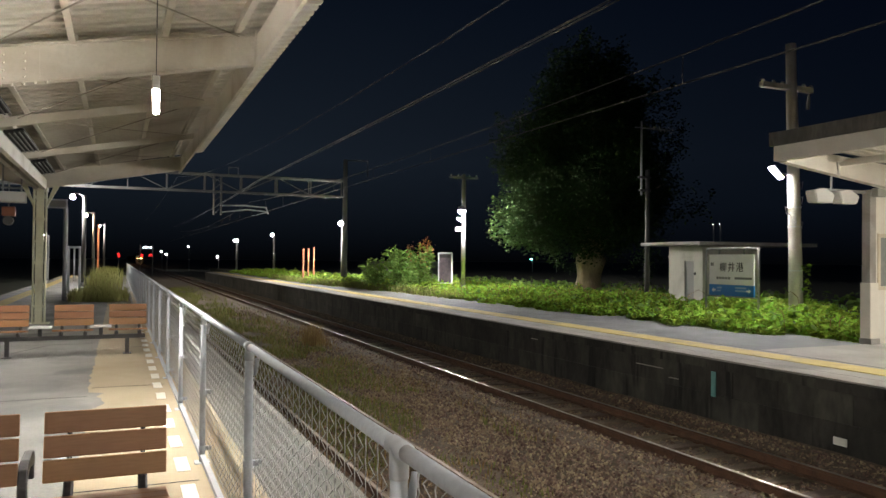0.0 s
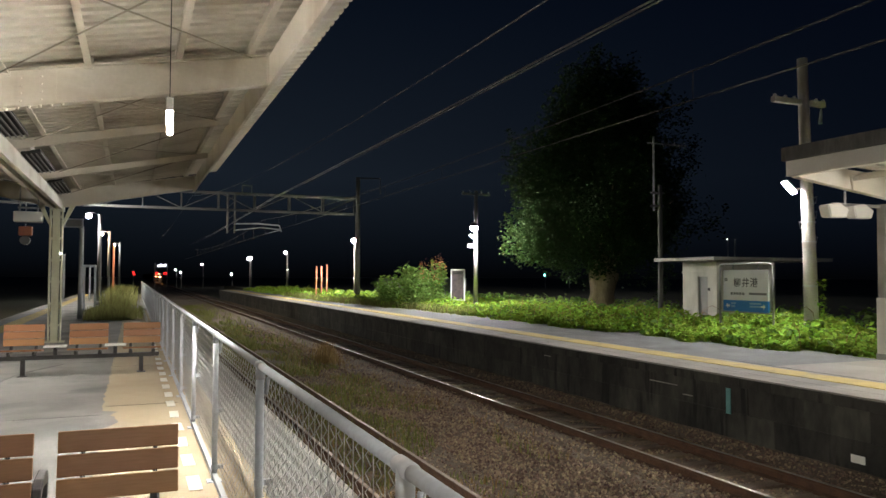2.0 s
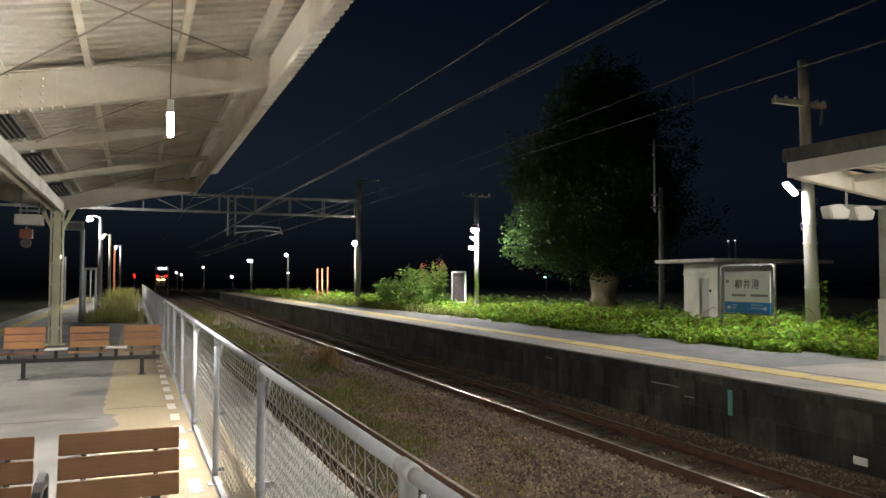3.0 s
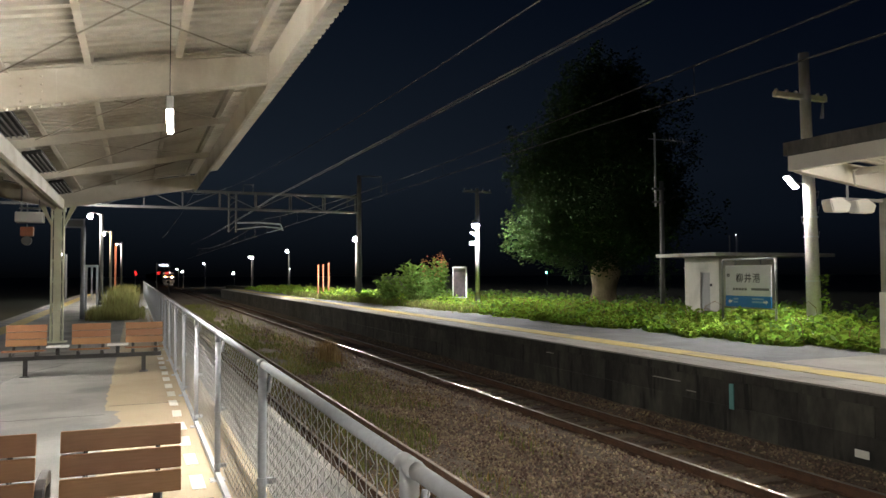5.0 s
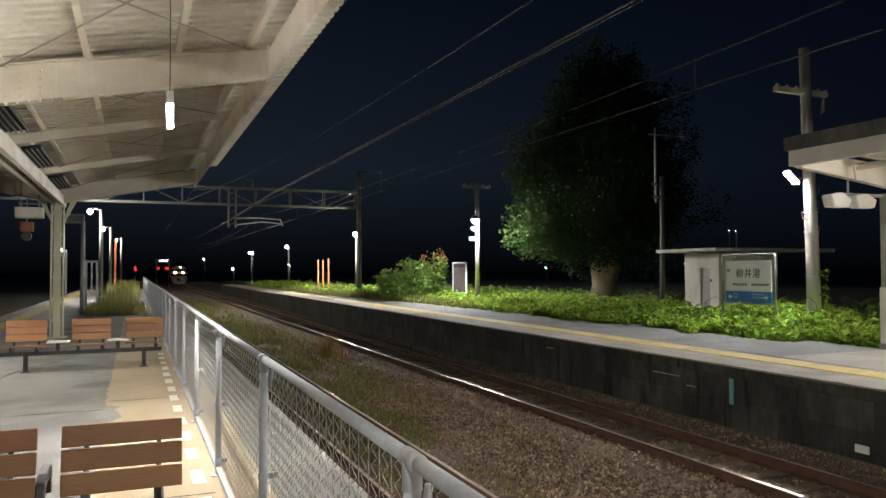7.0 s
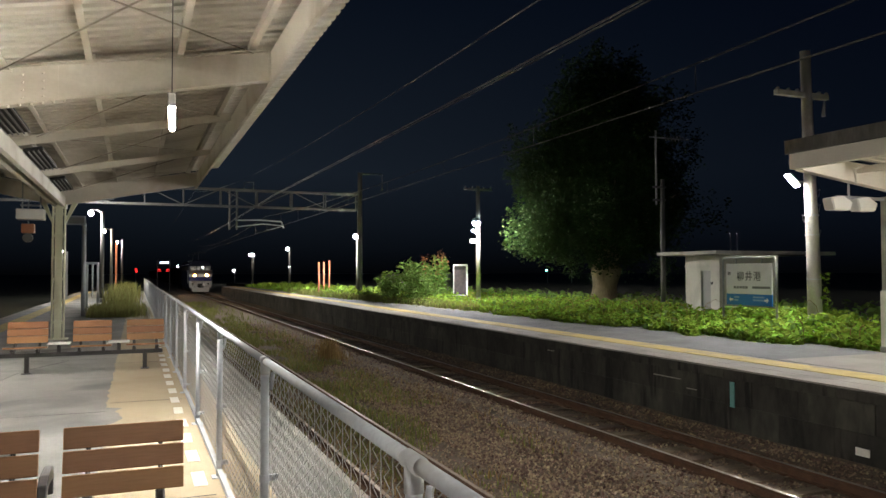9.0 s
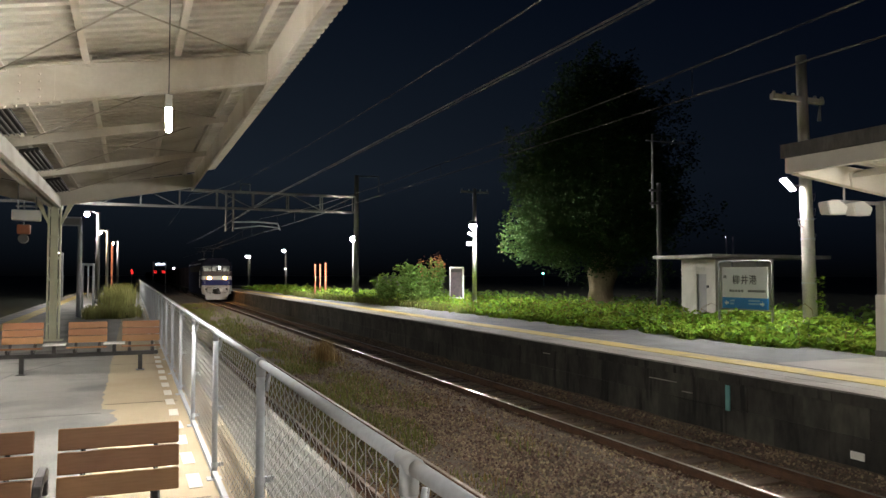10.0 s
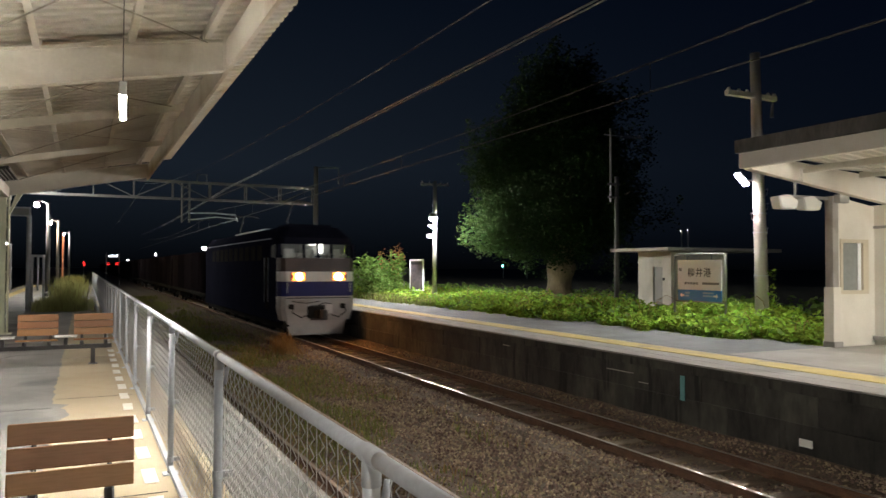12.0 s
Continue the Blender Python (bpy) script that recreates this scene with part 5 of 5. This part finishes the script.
# ---------------- train ----------------
def make_engine():
    """Front at y = 0, body behind it along +y; z = 0 on the rail."""
    en = thing("electric_locomotive", pose(MAIN_X, 400, RAIL_Z), "blue and white electric freight locomotive with lit orange headlights", "locomotive")
    L, W = 18.2, 1.44

    def section(z_list, y0, y1, name, material, label="", parent=en, slope=0.0):
        """A body course between two heights with rounded front corners."""
        (za, wa, fa), (zb, wb, fb) = z_list
        bm = bmesh.new()

        def outline(w, f, z):
            c = 0.22
            return [(-w, y1, z), (-w, y0 + f + c * 1.6, z), (-w + c * 0.35, y0 + f + c * 0.5, z), (-w + c, y0 + f, z), (w - c, y0 + f, z), (w - c * 0.35, y0 + f + c * 0.5, z), (w, y0 + f + c * 1.6, z), (w, y1, z)]

        a = [bm.verts.new(p) for p in outline(wa, fa, za)]
        b = [bm.verts.new(p) for p in outline(wb, fb, zb)]
        n = len(a)
        for k in range(n):
            bm.faces.new((a[k], a[(k + 1) % n], b[(k + 1) % n], b[k]))
        bm.faces.new(a[::-1])
        bm.faces.new(b)
        bmesh.ops.recalc_face_normals(bm, faces=bm.faces)
        return part(name, bm, M[material], parent, label)

    section(((0.70, W - 0.10, 0.10), (1.10, W, 0.04)), 0, 0.55, "lower_skirt", "train_grey", "pale grey lower front")
    section(((1.10, W, 0.04), (1.58, W, 0.0)), 0, 0.55, "apron", "train_grey", "pale grey lower front")
    section(((1.582, W, 0.0), (2.12, W, 0.02)), 0, 0.55, "blue_course", "train_blue", "violet-blue front band")
    section(((2.122, W, 0.02), (2.48, W, 0.06)), 0, 0.55, "white_band", "train_white", "white band")
    section(((2.482, W, 0.06), (2.98, W, 0.14)), 0, 0.55, "dark_band", "train_maroon", "dark brown band under the windows")
    section(((3.50, W, 0.26), (3.74, W - 0.03, 0.32)), 0, L, "window_header", "train_blue_shaded")
    section(((3.742, W - 0.03, 0.32), (4.16, W - 0.36, 0.80)), 0, L, "roof", "train_blue_shaded", "blue sloping roof with shade in its colour")
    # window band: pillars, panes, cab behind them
    section(((2.982, W, 1.7), (3.498, W, 1.7)), 0, L, "body_side", "train_blue_shaded", "blue body side with shade in its colour")
    for x in (-1.40, -0.50, 0.02, 0.55, 1.40):
        wd = 0.05 if abs(x) > 1 else 0.04
        bm = bmesh.new()
        vs = [bm.verts.new(p) for p in ((x - wd, 0.15, 2.98), (x + wd, 0.15, 2.98), (x + wd, 0.27, 3.50), (x - wd, 0.27, 3.50), (x - wd, 0.24, 2.98), (x + wd, 0.24, 2.98), (x + wd, 0.36, 3.50), (x - wd, 0.36, 3.50))]
        for q in ((0, 1, 2, 3), (5, 4, 7, 6), (4, 0, 3, 7), (1, 5, 6, 2)):
            bm.faces.new([vs[k] for k in q])
        part("window_pillar", bm, M["train_blue_shaded"], en)
    for x0, x1 in ((-1.35, -0.54), (-0.46, -0.02), (0.06, 0.51), (0.59, 1.35)):
        bm = bmesh.new()
        vs = [bm.verts.new(p) for p in ((x0, 0.2, 3.0), (x1, 0.2, 3.0), (x1, 0.31, 3.49), (x0, 0.31, 3.49))]
        bm.faces.new(vs)
        pn = part("windscreen_pane", bm, M["cab_glass"], en, "clear windscreen pane")
        pn.visible_shadow = False
    part("body", box(-1.43, 1.43, 0.551, L, 0.62, 2.981, 0.02), M["train_blue_shaded"], en, "blue body with shade in its colour")
    part("cab_wall", box(-1.3, 1.3, 1.5, 1.56, 2.98, 3.5), M["door"], en, "grey cab back wall")
    for x in (-1.02, -0.3, 0.75):
        part("cab_blind", box(x - 0.2, x + 0.2, 0.52, 0.54, 2.98, 3.3, 0.01), M["train_white"], en, "pale window blind")
    part("cab_lamp", box(-0.15, 0.35, 1.05, 1.2, 3.42, 3.46), M["lit_cab"], en, "lit cab lamp")
    part("cab_panel", box(-1.1, -0.2, 0.7, 0.9, 2.98, 3.12, 0.02), M["train_white"], en)
    part("cab_panel", box(0.3, 1.2, 0.7, 0.9, 2.98, 3.10, 0.02), M["train_white"], en)
    part("cab_display", box(0.22, 0.40, 1.3, 1.45, 3.1, 3.4, 0.01), M["lit_cab"], en)
    for s in (-1, 1):
        for ya, yb in ((0.40, 0.75), (1.35, 1.72)):
            part("cab_side", box(s * 1.415 - 0.02, s * 1.415 + 0.02, ya, yb, 2.98, 3.50), M["train_blue_shaded"], en)
        part("side_window", box(s * 1.43 - 0.015, s * 1.43 + 0.02 * s, 0.75, 1.35, 3.0, 3.45), M["black"], en)
        hl = part("headlight", box(s * 0.78 - 0.26, s * 0.78 + 0.26, -0.015, 0.05, 2.16, 2.43, 0.02), M["train_maroon"], en, "headlight case")
        bm = tube([(s * 0.74, -0.024, 2.30), (s * 0.74, -0.018, 2.30)], 0.125, 16)
        part("lens", bm, M["lit_head"], hl, "glowing orange-white headlight")
        # glowing plate behind the lens imitates its orange flare
        part("reflector_bowl", box(s * 0.76 - 0.22, s * 0.76 + 0.22, -0.019, -0.012, 2.165, 2.43, 0.003), M["lit_halo"], hl, "glowing orange plate standing for the headlight's flare")
        part("tail_lens", box(s * 1.0 - 0.06, s * 1.0 + 0.06, -0.03, 0.0, 2.24, 2.36, 0.01), M["orange"], hl)
        part("handrail", tube([(s * 1.18, -0.05, 1.72), (s * 1.18, -0.05, 2.10)], 0.014, 6), M["galv"], en)
        part("hose", tube([(s * 0.95, -0.03, 1.30), (s * 1.0, -0.12, 1.0), (s * 0.7, -0.18, 0.82), (s * 0.45, -0.12, 0.90)], 0.022, 6), M["under"], en, "black brake hose")
        part("step", box(s * 1.25 - 0.15, s * 1.25 + 0.15, -0.10, 0.10, 0.50, 0.56), M["under"], en)
    cp = part("coupler", box(-0.16, 0.16, -0.35, 0.3, 0.78, 1.08, 0.03), M["under"], en, "black knuckle coupler")
    part("knuckle", tube([(0.08, -0.42, 0.80), (0.08, -0.42, 1.10)], 0.13, 10), M["dark_metal"], cp)
    part("coupler_plate", box(-0.3, 0.34, -0.02, 0.08, 0.70, 1.25, 0.01), M["dark_metal"], en)
    part("pilot", prism([(-1.0, 0.16), (1.0, 0.16), (1.12, 0.70), (-1.12, 0.70)], 0.25, 0.45), M["train_grey"], en, "grey snow-plough plate")
    part("apron_line", box(-1.2, 1.2, -0.03, 0.02, 1.50, 1.54), M["dark_metal"], en)
    part("underframe", box(-1.2, 1.2, 0.4, L, 0.35, 0.64), M["under"], en)
    for x in (-0.85, -0.3, 0.3, 0.85):
        part("wiper", tube([(x, 0.12, 2.98), (x + 0.14, 0.2, 3.28)], 0.012, 5), M["under"], en)
    # lower front: dark coupler pocket, cables, jumper boxes
    part("coupler_pocket", box(-0.42, 0.30, -0.03, 0.05, 0.78, 1.22, 0.03), M["under"], en, "dark coupler recess")
    part("cable", tube([(-0.1, -0.10, 1.22), (0.15, -0.16, 1.34), (0.45, -0.10, 1.30)], 0.02, 6), M["under"], en)
    part("cable", tube([(-1.0, -0.06, 1.40), (-0.5, -0.10, 1.33), (0.0, -0.10, 1.40)], 0.016, 6), M["under"], en)
    part("cock_plate", box(0.24, 0.52, -0.06, 0.02, 0.95, 1.32, 0.02), M["train_white"], en, "white valve plate")
    for x in (-1.02, 0.92):
        part("jumper_box", box(x - 0.09, x + 0.09, -0.08, 0.06, 1.12, 1.30, 0.02), M["under"], en)
    for x in (-0.9, -0.15, 0.6):
        part("grab_bar", tube([(x, -0.03, 1.46), (x + 0.45, -0.05, 1.46)], 0.012, 5), M["galv"], en)
    # roof gear
    part("cab_roof_unit", box(-0.85, 0.85, 1.2, 3.0, 4.14, 4.28, 0.04), M["train_blue_shaded"], en, "dark roof unit")
    part("roof_cover", box(-0.8, 0.8, 5.5, 12.5, 4.15, 4.30, 0.05), M["train_grey"], en)
    for y in (3.8, 14.4):
        pg = part("pantograph", tube([(-0.6, y, 4.05), (0.6, y, 4.05)], 0.04, 6), M["dark_metal"], en)
        part("panto_arm", tube([(0, y, 4.1), (0, y + 1.1, 4.6), (0, y, 5.36)], 0.03, 6), M["dark_metal"], pg)
        part("panto_head", tube([(-0.8, y, 5.30), (-0.5, y, 5.37), (0.5, y, 5.37), (0.8, y, 5.30)], 0.025, 6), M["dark_metal"], pg)
    for s in (-1, 1):
        for k in range(10):
            part("vent", box(s * 1.445 - 0.01, s * 1.445 + 0.01, 3.0 + k * 1.3, 3.9 + k * 1.3, 2.9, 3.5, 0.004), M["under"], en)
        for y in (1.80, 2.45):
            part("door_handrail", tube([(s * 1.47, y, 1.3), (s * 1.47, y, 3.0)], 0.018, 6), M["galv"], en, "pale door handrail")
        part("cab_door", box(s * 1.432 - 0.012, s * 1.432 + 0.012, 1.86, 2.40, 1.05, 3.05, 0.01), M["under"], en)
        part("roof_rail", tube([(s * 1.42, 1.6, 3.72), (s * 1.42, 17.6, 3.72)], 0.02, 6), M["galv"], en)
    # three bogies, four wheels each
    wheel = bmesh.new()
    tube([(-0.065, 0, 0), (0.065, 0, 0)], 0.52, 20, wheel)
    tube([(0.065, 0, 0), (0.09, 0, 0)], 0.28, 16, wheel)
    wme = finish("wheel", wheel, M["under"])
    for yb in (3.6, 9.1, 14.6):
        bg = part("bogie", box(-1.05, 1.05, yb - 1.7, yb + 1.7, 0.42, 0.70, 0.02), M["under"], en)
        for dy in (-1.25, 1.25):
            for s in (-1, 1):
                w = new("wheel", wme)
                w.parent, w.location = en, (s * 0.56, yb + dy, 0.52)
                if s < 0:
                    w.rotation_euler = (0, 0, math.pi)
    return en


def make_wagons(n):
    """Flat container wagons behind the engine."""
    cols = [random.Random(k).random() for k in range(60)]
    out = []
    deck = bmesh.new()
    box(-1.3, 1.3, 0, 19.6, 0.85, 1.06, 0.01, deck)
    box(-0.25, 0.25, 0.2, 19.4, 0.45, 0.86, 0, deck)
    deck_me = finish("deck", deck, M["under"])
    bog = bmesh.new()
    box(-1.0, 1.0, -1.2, 1.2, 0.45, 0.7, 0, bog)
    for dy in (-0.95, 0.95):
        for s in (-0.56, 0.56):
            tube([(s - 0.06, dy, 0.43), (s + 0.06, dy, 0.43)], 0.43, 16, bog)
    bog_me = finish("bogie", bog, M["under"])
    edge = [(1.22, 0.0)]
    for k in range(12):
        y = 0.14 + k * 0.29
        edge += [(1.22, y), (1.19, y + 0.04), (1.19, y + 0.13), (1.22, y + 0.17)]
    edge.append((1.22, 3.68))
    con = prism(edge + [(-x, y) for x, y in reversed(edge)], 1.062, 3.55, axis="z")
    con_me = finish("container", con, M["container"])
    for w in range(n):
        wg = thing("container_wagon", pose(MAIN_X, 400, RAIL_Z), "dark flat wagon loaded with freight containers", "freight wagon", "container wagons")
        for nm, me, yb in (("deck", deck_me, 0), ("bogie", bog_me, 2.6), ("bogie", bog_me, 17.0)):
            ob = new(nm, me)
            ob.parent, ob.location = wg, (0, yb, 0)
        for c in range(5):
            if (w * 5 + c) % 11 == 7:
                continue
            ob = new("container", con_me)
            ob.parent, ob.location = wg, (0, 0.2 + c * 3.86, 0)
        out.append((wg, 18.7 + w * 20.3))
    return out


# ---------------- small and far things ----------------
def make_far_things():
    for x, y, h in ((12.4, 56.5, 2.35), (12.9, 57.0, 2.38), (13.45, 57.5, 2.5)):
        st = thing("orange_post", pose(x, y, 0.1), "faded orange striped post standing in the weeds", "post", "orange posts")
        part("shaft", tube([(0, 0, 0), (0, 0, h)], 0.065, 8), M["orange"], st)
    ms = thing("antenna_mast", pose(20.08, 26.0, 0), "thin grey mast with an antenna at its top", "mast")
    part("pole", tube([(0, 0, 0), (0, 0, 5.58)], 0.115, 10, None, 0.09), M["dark_pole"], ms, "", True)
    part("tube", tube([(-0.32, 0, 4.5), (-0.32, 0, 7.63)], 0.045, 8), M["steel"], ms)
    part("boom", tube([(-0.65, 0, 7.34), (1.45, 0, 7.34)], 0.03, 6), M["steel"], ms)
    for k in range(8):
        part("element", tube([(0.15 + k * 0.17, -0.07, 7.22), (0.15 + k * 0.17, 0.07, 7.48)], 0.013, 5), M["steel"], ms)
    for z in (4.65, 5.2):
        part("clamp", box(-0.46, 0.14, -0.07, 0.07, z, z + 0.09), M["dark_pole"], ms)

    # left side: boards and boxes on the island platform
    wd = thing("island_mast", pose(-2.33, 32.9, 0), "grey steel mast with a framed box at its top", "mast")
    part("pole", tube([(0, 0, 0), (0, 0, 3.60)], 0.085, 12), M["galv"], wd, "", True)
    for a in ((-0.62, 0.06, 3.55, 3.60), (-0.62, 0.06, 3.85, 3.90), (-0.62, -0.56, 3.60, 3.85), (0.0, 0.06, 3.60, 3.85)):
        part("frame_bar", box(a[0], a[1], -0.14, -0.06, a[2], a[3]), M["galv"], wd)
    part("panel", box(-0.60, 0.04, -0.10, 0.02, 3.57, 3.88, 0.01), M["door"], wd)
    sp = thing("platform_camera_box", pose(-2.75, 21.5, 3.0), "white box housing hung from the canopy", "box")
    part("box", box(-0.42, 0.20, -0.2, 0.2, 0.0, 0.26, 0.02), M["speaker"], sp, "white housing")
    part("bracket", box(-0.34, 0.12, -0.05, 0.05, 0.34, 0.38), M["steel"], sp)
    for s in (-0.3, 0.1):
        part("hanger", box(s - 0.015, s + 0.015, -0.03, 0.03, 0.26, 0.95), M["steel"], sp)
    ob = thing("orange_lamp_box", pose(-3.0, 22.2, 2.70), "orange warning box hung under the canopy", "box")
    part("box", box(-0.15, 0.15, -0.1, 0.1, 0, 0.24, 0.02), M["orange"], ob)
    part("lens", tube([(0.0, -0.12, -0.12), (0.0, 0.02, -0.12)], 0.12, 10), M["dark_metal"], ob)
    part("hanger", tube([(0, 0, 0.24), (0, 0, 1.25)], 0.015, 6), M["steel"], ob)
    wf = thing("white_board_frame", pose(-2.4, 41.0, 0), "narrow white framed board standing on the island platform", "board")
    for s in (-0.22, 0.22):
        part("post", box(s - 0.05, s + 0.05, s * 2 - 0.05, s * 2 + 0.05, 0, 2.2, 0.01), M["galv"], wf)
    part("panel", box(-0.02, 0.02, -0.38, 0.38, 0.5, 2.1), M["galv"], wf)
    part("top_bar", box(-0.26, 0.26, -0.48, 0.48, 2.1, 2.2, 0.01), M["galv"], wf)
    op = thing("orange_post", pose(-2.1, 74, 0), "tall orange steel post on the island platform", "post", "orange posts")
    part("shaft", tube([(0, 0, 0), (0, 0, 4.6)], 0.09, 8), M["orange"], op)

    # signals and lights far down the line
    sg = thing("railway_signal", pose(-0.45, 200, -1.36), "railway signal showing red lights", "signal")
    part("post", tube([(0, 0, 0), (0, 0, 4.4)], 0.09, 8), M["steel"], sg)
    part("head", box(-0.35, 0.35, 0.0, 0.12, 3.0, 4.3, 0.04), M["under"], sg)
    for dx, z in ((0, 3.85), (0.14, 3.35)):
        part("lens", tube([(dx, -0.12, z), (dx, 0, z)], 0.26, 10), M["lit_red"], sg, "red signal light")
    cr = thing("crossing_board", pose(3.55, 125, -1.36), "level crossing board with white and red lights", "level crossing")
    for s in (-0.9, 0.9):
        part("post", tube([(s, 0, 0), (s, 0, 5.0)], 0.07, 8), M["lattice"], cr)
    part("beam", box(-1.1, 1.1, -0.05, 0.05, 4.35, 4.45), M["lattice"], cr)
    for k, u in enumerate((-0.55, -0.2, 0.12, 0.5)):
        part("white_light", box(u, u + 0.2, -0.14, -0.06, 4.50, 4.80 if k % 2 else 4.70), M["lit_board"], cr, "white lit panel")
    for u, w in ((-0.85, 0.42), (0.35, 0.5)):
        for z in (3.25, 3.5):
            part("red_light", box(u, u + w, -0.14, -0.06, z, z + 0.08), M["lit_red"], cr, "red lit bar")
    for x, y, z, r in ((28.0, 200, 6.26, 0.45), (23.2, 200, 2.14, 0.28), (37.6, 200, 3.16, 0.28), (16.0, 200, 4.6, 0.22), (9.6, 200, 3.2, 0.22), (10.8, 200, 2.6, 0.22), (-5.0, 60, 3.2, 0.10)):
        fl = thing("far_street_lamp", pose(x, y, -1.36), "small far-off lit street lamp", "street lamp", "far street lamps")
        part("pole", tube([(0, 0, 0), (0, 0, z + 1.36)], 0.07, 6), M["steel"], fl)
        bm = bmesh.new()
        bmesh.ops.create_icosphere(bm, subdivisions=1, radius=r)
        bmesh.ops.translate(bm, verts=bm.verts, vec=(-0.3, -0.1, z + 1.36))
        part("bulb", bm, M["lit_white"], fl, "glowing lamp")
    # lights of the town behind the trees
    for x, z, r, glass in ((86.65, 2.08, 0.22, "lit_green"), (105.6, 4.87, 0.18, "lit_green"), (93.1, 2.2, 0.10, "lit_white"), (140.6, 11.55, 0.07, "lit_white"), (142.85, 11.6, 0.07, "lit_white")):
        fl = thing("far_street_lamp", pose(x, 150, -1.36), "small far-off lit street lamp", "street lamp", "far street lamps")
        part("pole", tube([(0.3, 0.1, 0), (0.3, 0.1, z + 1.36)], 0.10, 6), M["steel"], fl)
        bm = bmesh.new()
        bmesh.ops.create_icosphere(bm, subdivisions=1, radius=r)
        bmesh.ops.translate(bm, verts=bm.verts, vec=(0, 0, z + 1.36))
        part("bulb", bm, M[glass], fl, "glowing lamp")
    # dark house by the left track
    hs = thing("house", pose(-15.5, 62, -1.36), "dim small grey house beyond the tracks", "house")
    part("wall", box(-4, 2.2, 0, 6, 0, 3.2), M["house"], hs)
    part("roof", prism([(-4.4, 3.15), (2.6, 3.15), (-0.9, 4.6)], -0.4, 6.4), M["fascia"], hs, "dark gabled roof")
    part("window", box(0.4, 1.6, -0.04, 0.0, 1.4, 2.4), M["pane"], hs)


# ---------------- build ----------------
make_ground()
make_near_platform()
make_far_platform()
main_track = make_track("main_track", MAIN_X, 460, True, "main line track with polished rail tops")
make_track("siding_track", SIDE_X, 120, False, "disused rusty siding track half covered by grass", False)
make_track("left_track", -6.55, 300, False, "dark track on the other side of the island platform", False)
make_canopy()
for ly in (7.85, -2.0, -10.0):
    make_tube_lamp(-0.13, ly, 3.2)
# unseen lamps over the left half, added to brighten platform and roof
for ly in (14.0, -9.0):
    make_tube_lamp(-4.37, ly, 3.2)
make_fence()
make_bench((-0.475, -1.20), 4.93, 0.61, -1.62, -0.10, (-1.25, -0.42), (), (-0.84,), "platform benches")
make_bench((-0.26, -1.12, -2.12), 14.95, 0.62, -2.5, 0.02, (-2.1, -0.27), (-0.69, -1.62), (), "platform benches")
make_shelter()
make_utility_pole()
make_station_sign()
make_shed()
make_notice_board()
LBL = "grey steel lamp post with a bright white lamp"
make_lamp_post(15.0, 33.5, 5.85, 4.05, (-0.50, -0.85), 0.115, "steel", "lit_near", True, True, "concrete pole with a crossarm and a bright lamp", FAR_Z, 0.9, 0.16, 0.05)
make_lamp_post(15.0, 55.1, 4.35, 4.30, (-0.2, -0.6), 0.09, "dark_pole", "lit_pole", False, False, LBL, FAR_Z)
make_lamp_post(15.0, 82.0, 4.35, 4.2, (-0.2, -0.6), 0.09, "dark_pole", "lit_dim", False, False, LBL, FAR_Z)
make_lamp_post(15.0, 110.0, 4.35, 4.2, (-0.2, -0.6), 0.09, "dark_pole", "lit_dim", False, False, LBL, FAR_Z)
make_lamp_post(-2.24, 47.5, 5.2, 5.1, (-0.9, 0), 0.12, "dark_pole", "lit_island", False, False, LBL, reach=0.6, bulb=0.13)
make_lamp_post(-2.35, 69.0, 5.4, 5.2, (-0.8, 0), 0.12, "dark_pole", "lit_warm", False, False, "grey steel lamp post with a warm yellow lamp", reach=0.6, bulb=0.13)
make_lamp_post(-2.0, 98.0, 5.7, 5.4, (-0.8, 0), 0.12, "dark_pole", "lit_island", False, False, LBL, reach=0.6, bulb=0.13)
make_gantry(50.0)
make_wires()
make_tree()
make_bush(13.1, 37.0, 2.1, 0.9, 1100, "green leafy bush by the far platform", 0)
make_bush(14.4, 37.6, 2.3, 0.8, 1000, "tall bush with faded reddish flower spikes", 26)
make_bush(12.9, 40.5, 1.6, 0.9, 800, "low leafy bush by the far platform", 0)
make_weeds()
make_grass()
engine = make_engine()
wagons = make_wagons(16)
make_far_things()


# ---------------- pieces of the setting ----------------
def make_wall_blocks():
    """Coping stones and wall blocks of the far platform, each a piece of its own."""
    rng = random.Random(12)
    pl = bpy.data.objects["platform_far"]
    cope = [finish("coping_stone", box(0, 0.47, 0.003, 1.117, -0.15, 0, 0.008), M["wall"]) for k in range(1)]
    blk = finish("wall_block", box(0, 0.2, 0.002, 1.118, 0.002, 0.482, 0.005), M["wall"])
    y, k = -4.0, 0
    while y < 92:
        ob = new("coping_stone", cope[0])
        ob.parent, ob.location = pl, (EDGE_X + rng.uniform(-0.006, 0.006), y, FAR_Z - 0.036 + rng.uniform(-0.004, 0.0))
        for r in range(2):
            b = new("wall_block", blk)
            b.parent = pl
            b.location = (EDGE_X + 0.07 + rng.uniform(-0.008, 0.008), y + (0.56 if r else 0), -1.08 + 0.485 * r)
        y += 1.12
        k += 1


make_wall_blocks()
make_stones()


# ---------------- what moves ----------------
def motions():
    speed, at_end = 25.0, 27.2
    times = (0, 2, 4, 6, 8, 10, 12)
    front = lambda t: at_end + speed * (12.0 - t)
    walk(engine, [(t, pose(MAIN_X, front(t), RAIL_Z)) for t in times])
    for wg, back in wagons:
        walk(wg, [(t, pose(MAIN_X, front(t) + back, RAIL_Z)) for t in times])


motions()
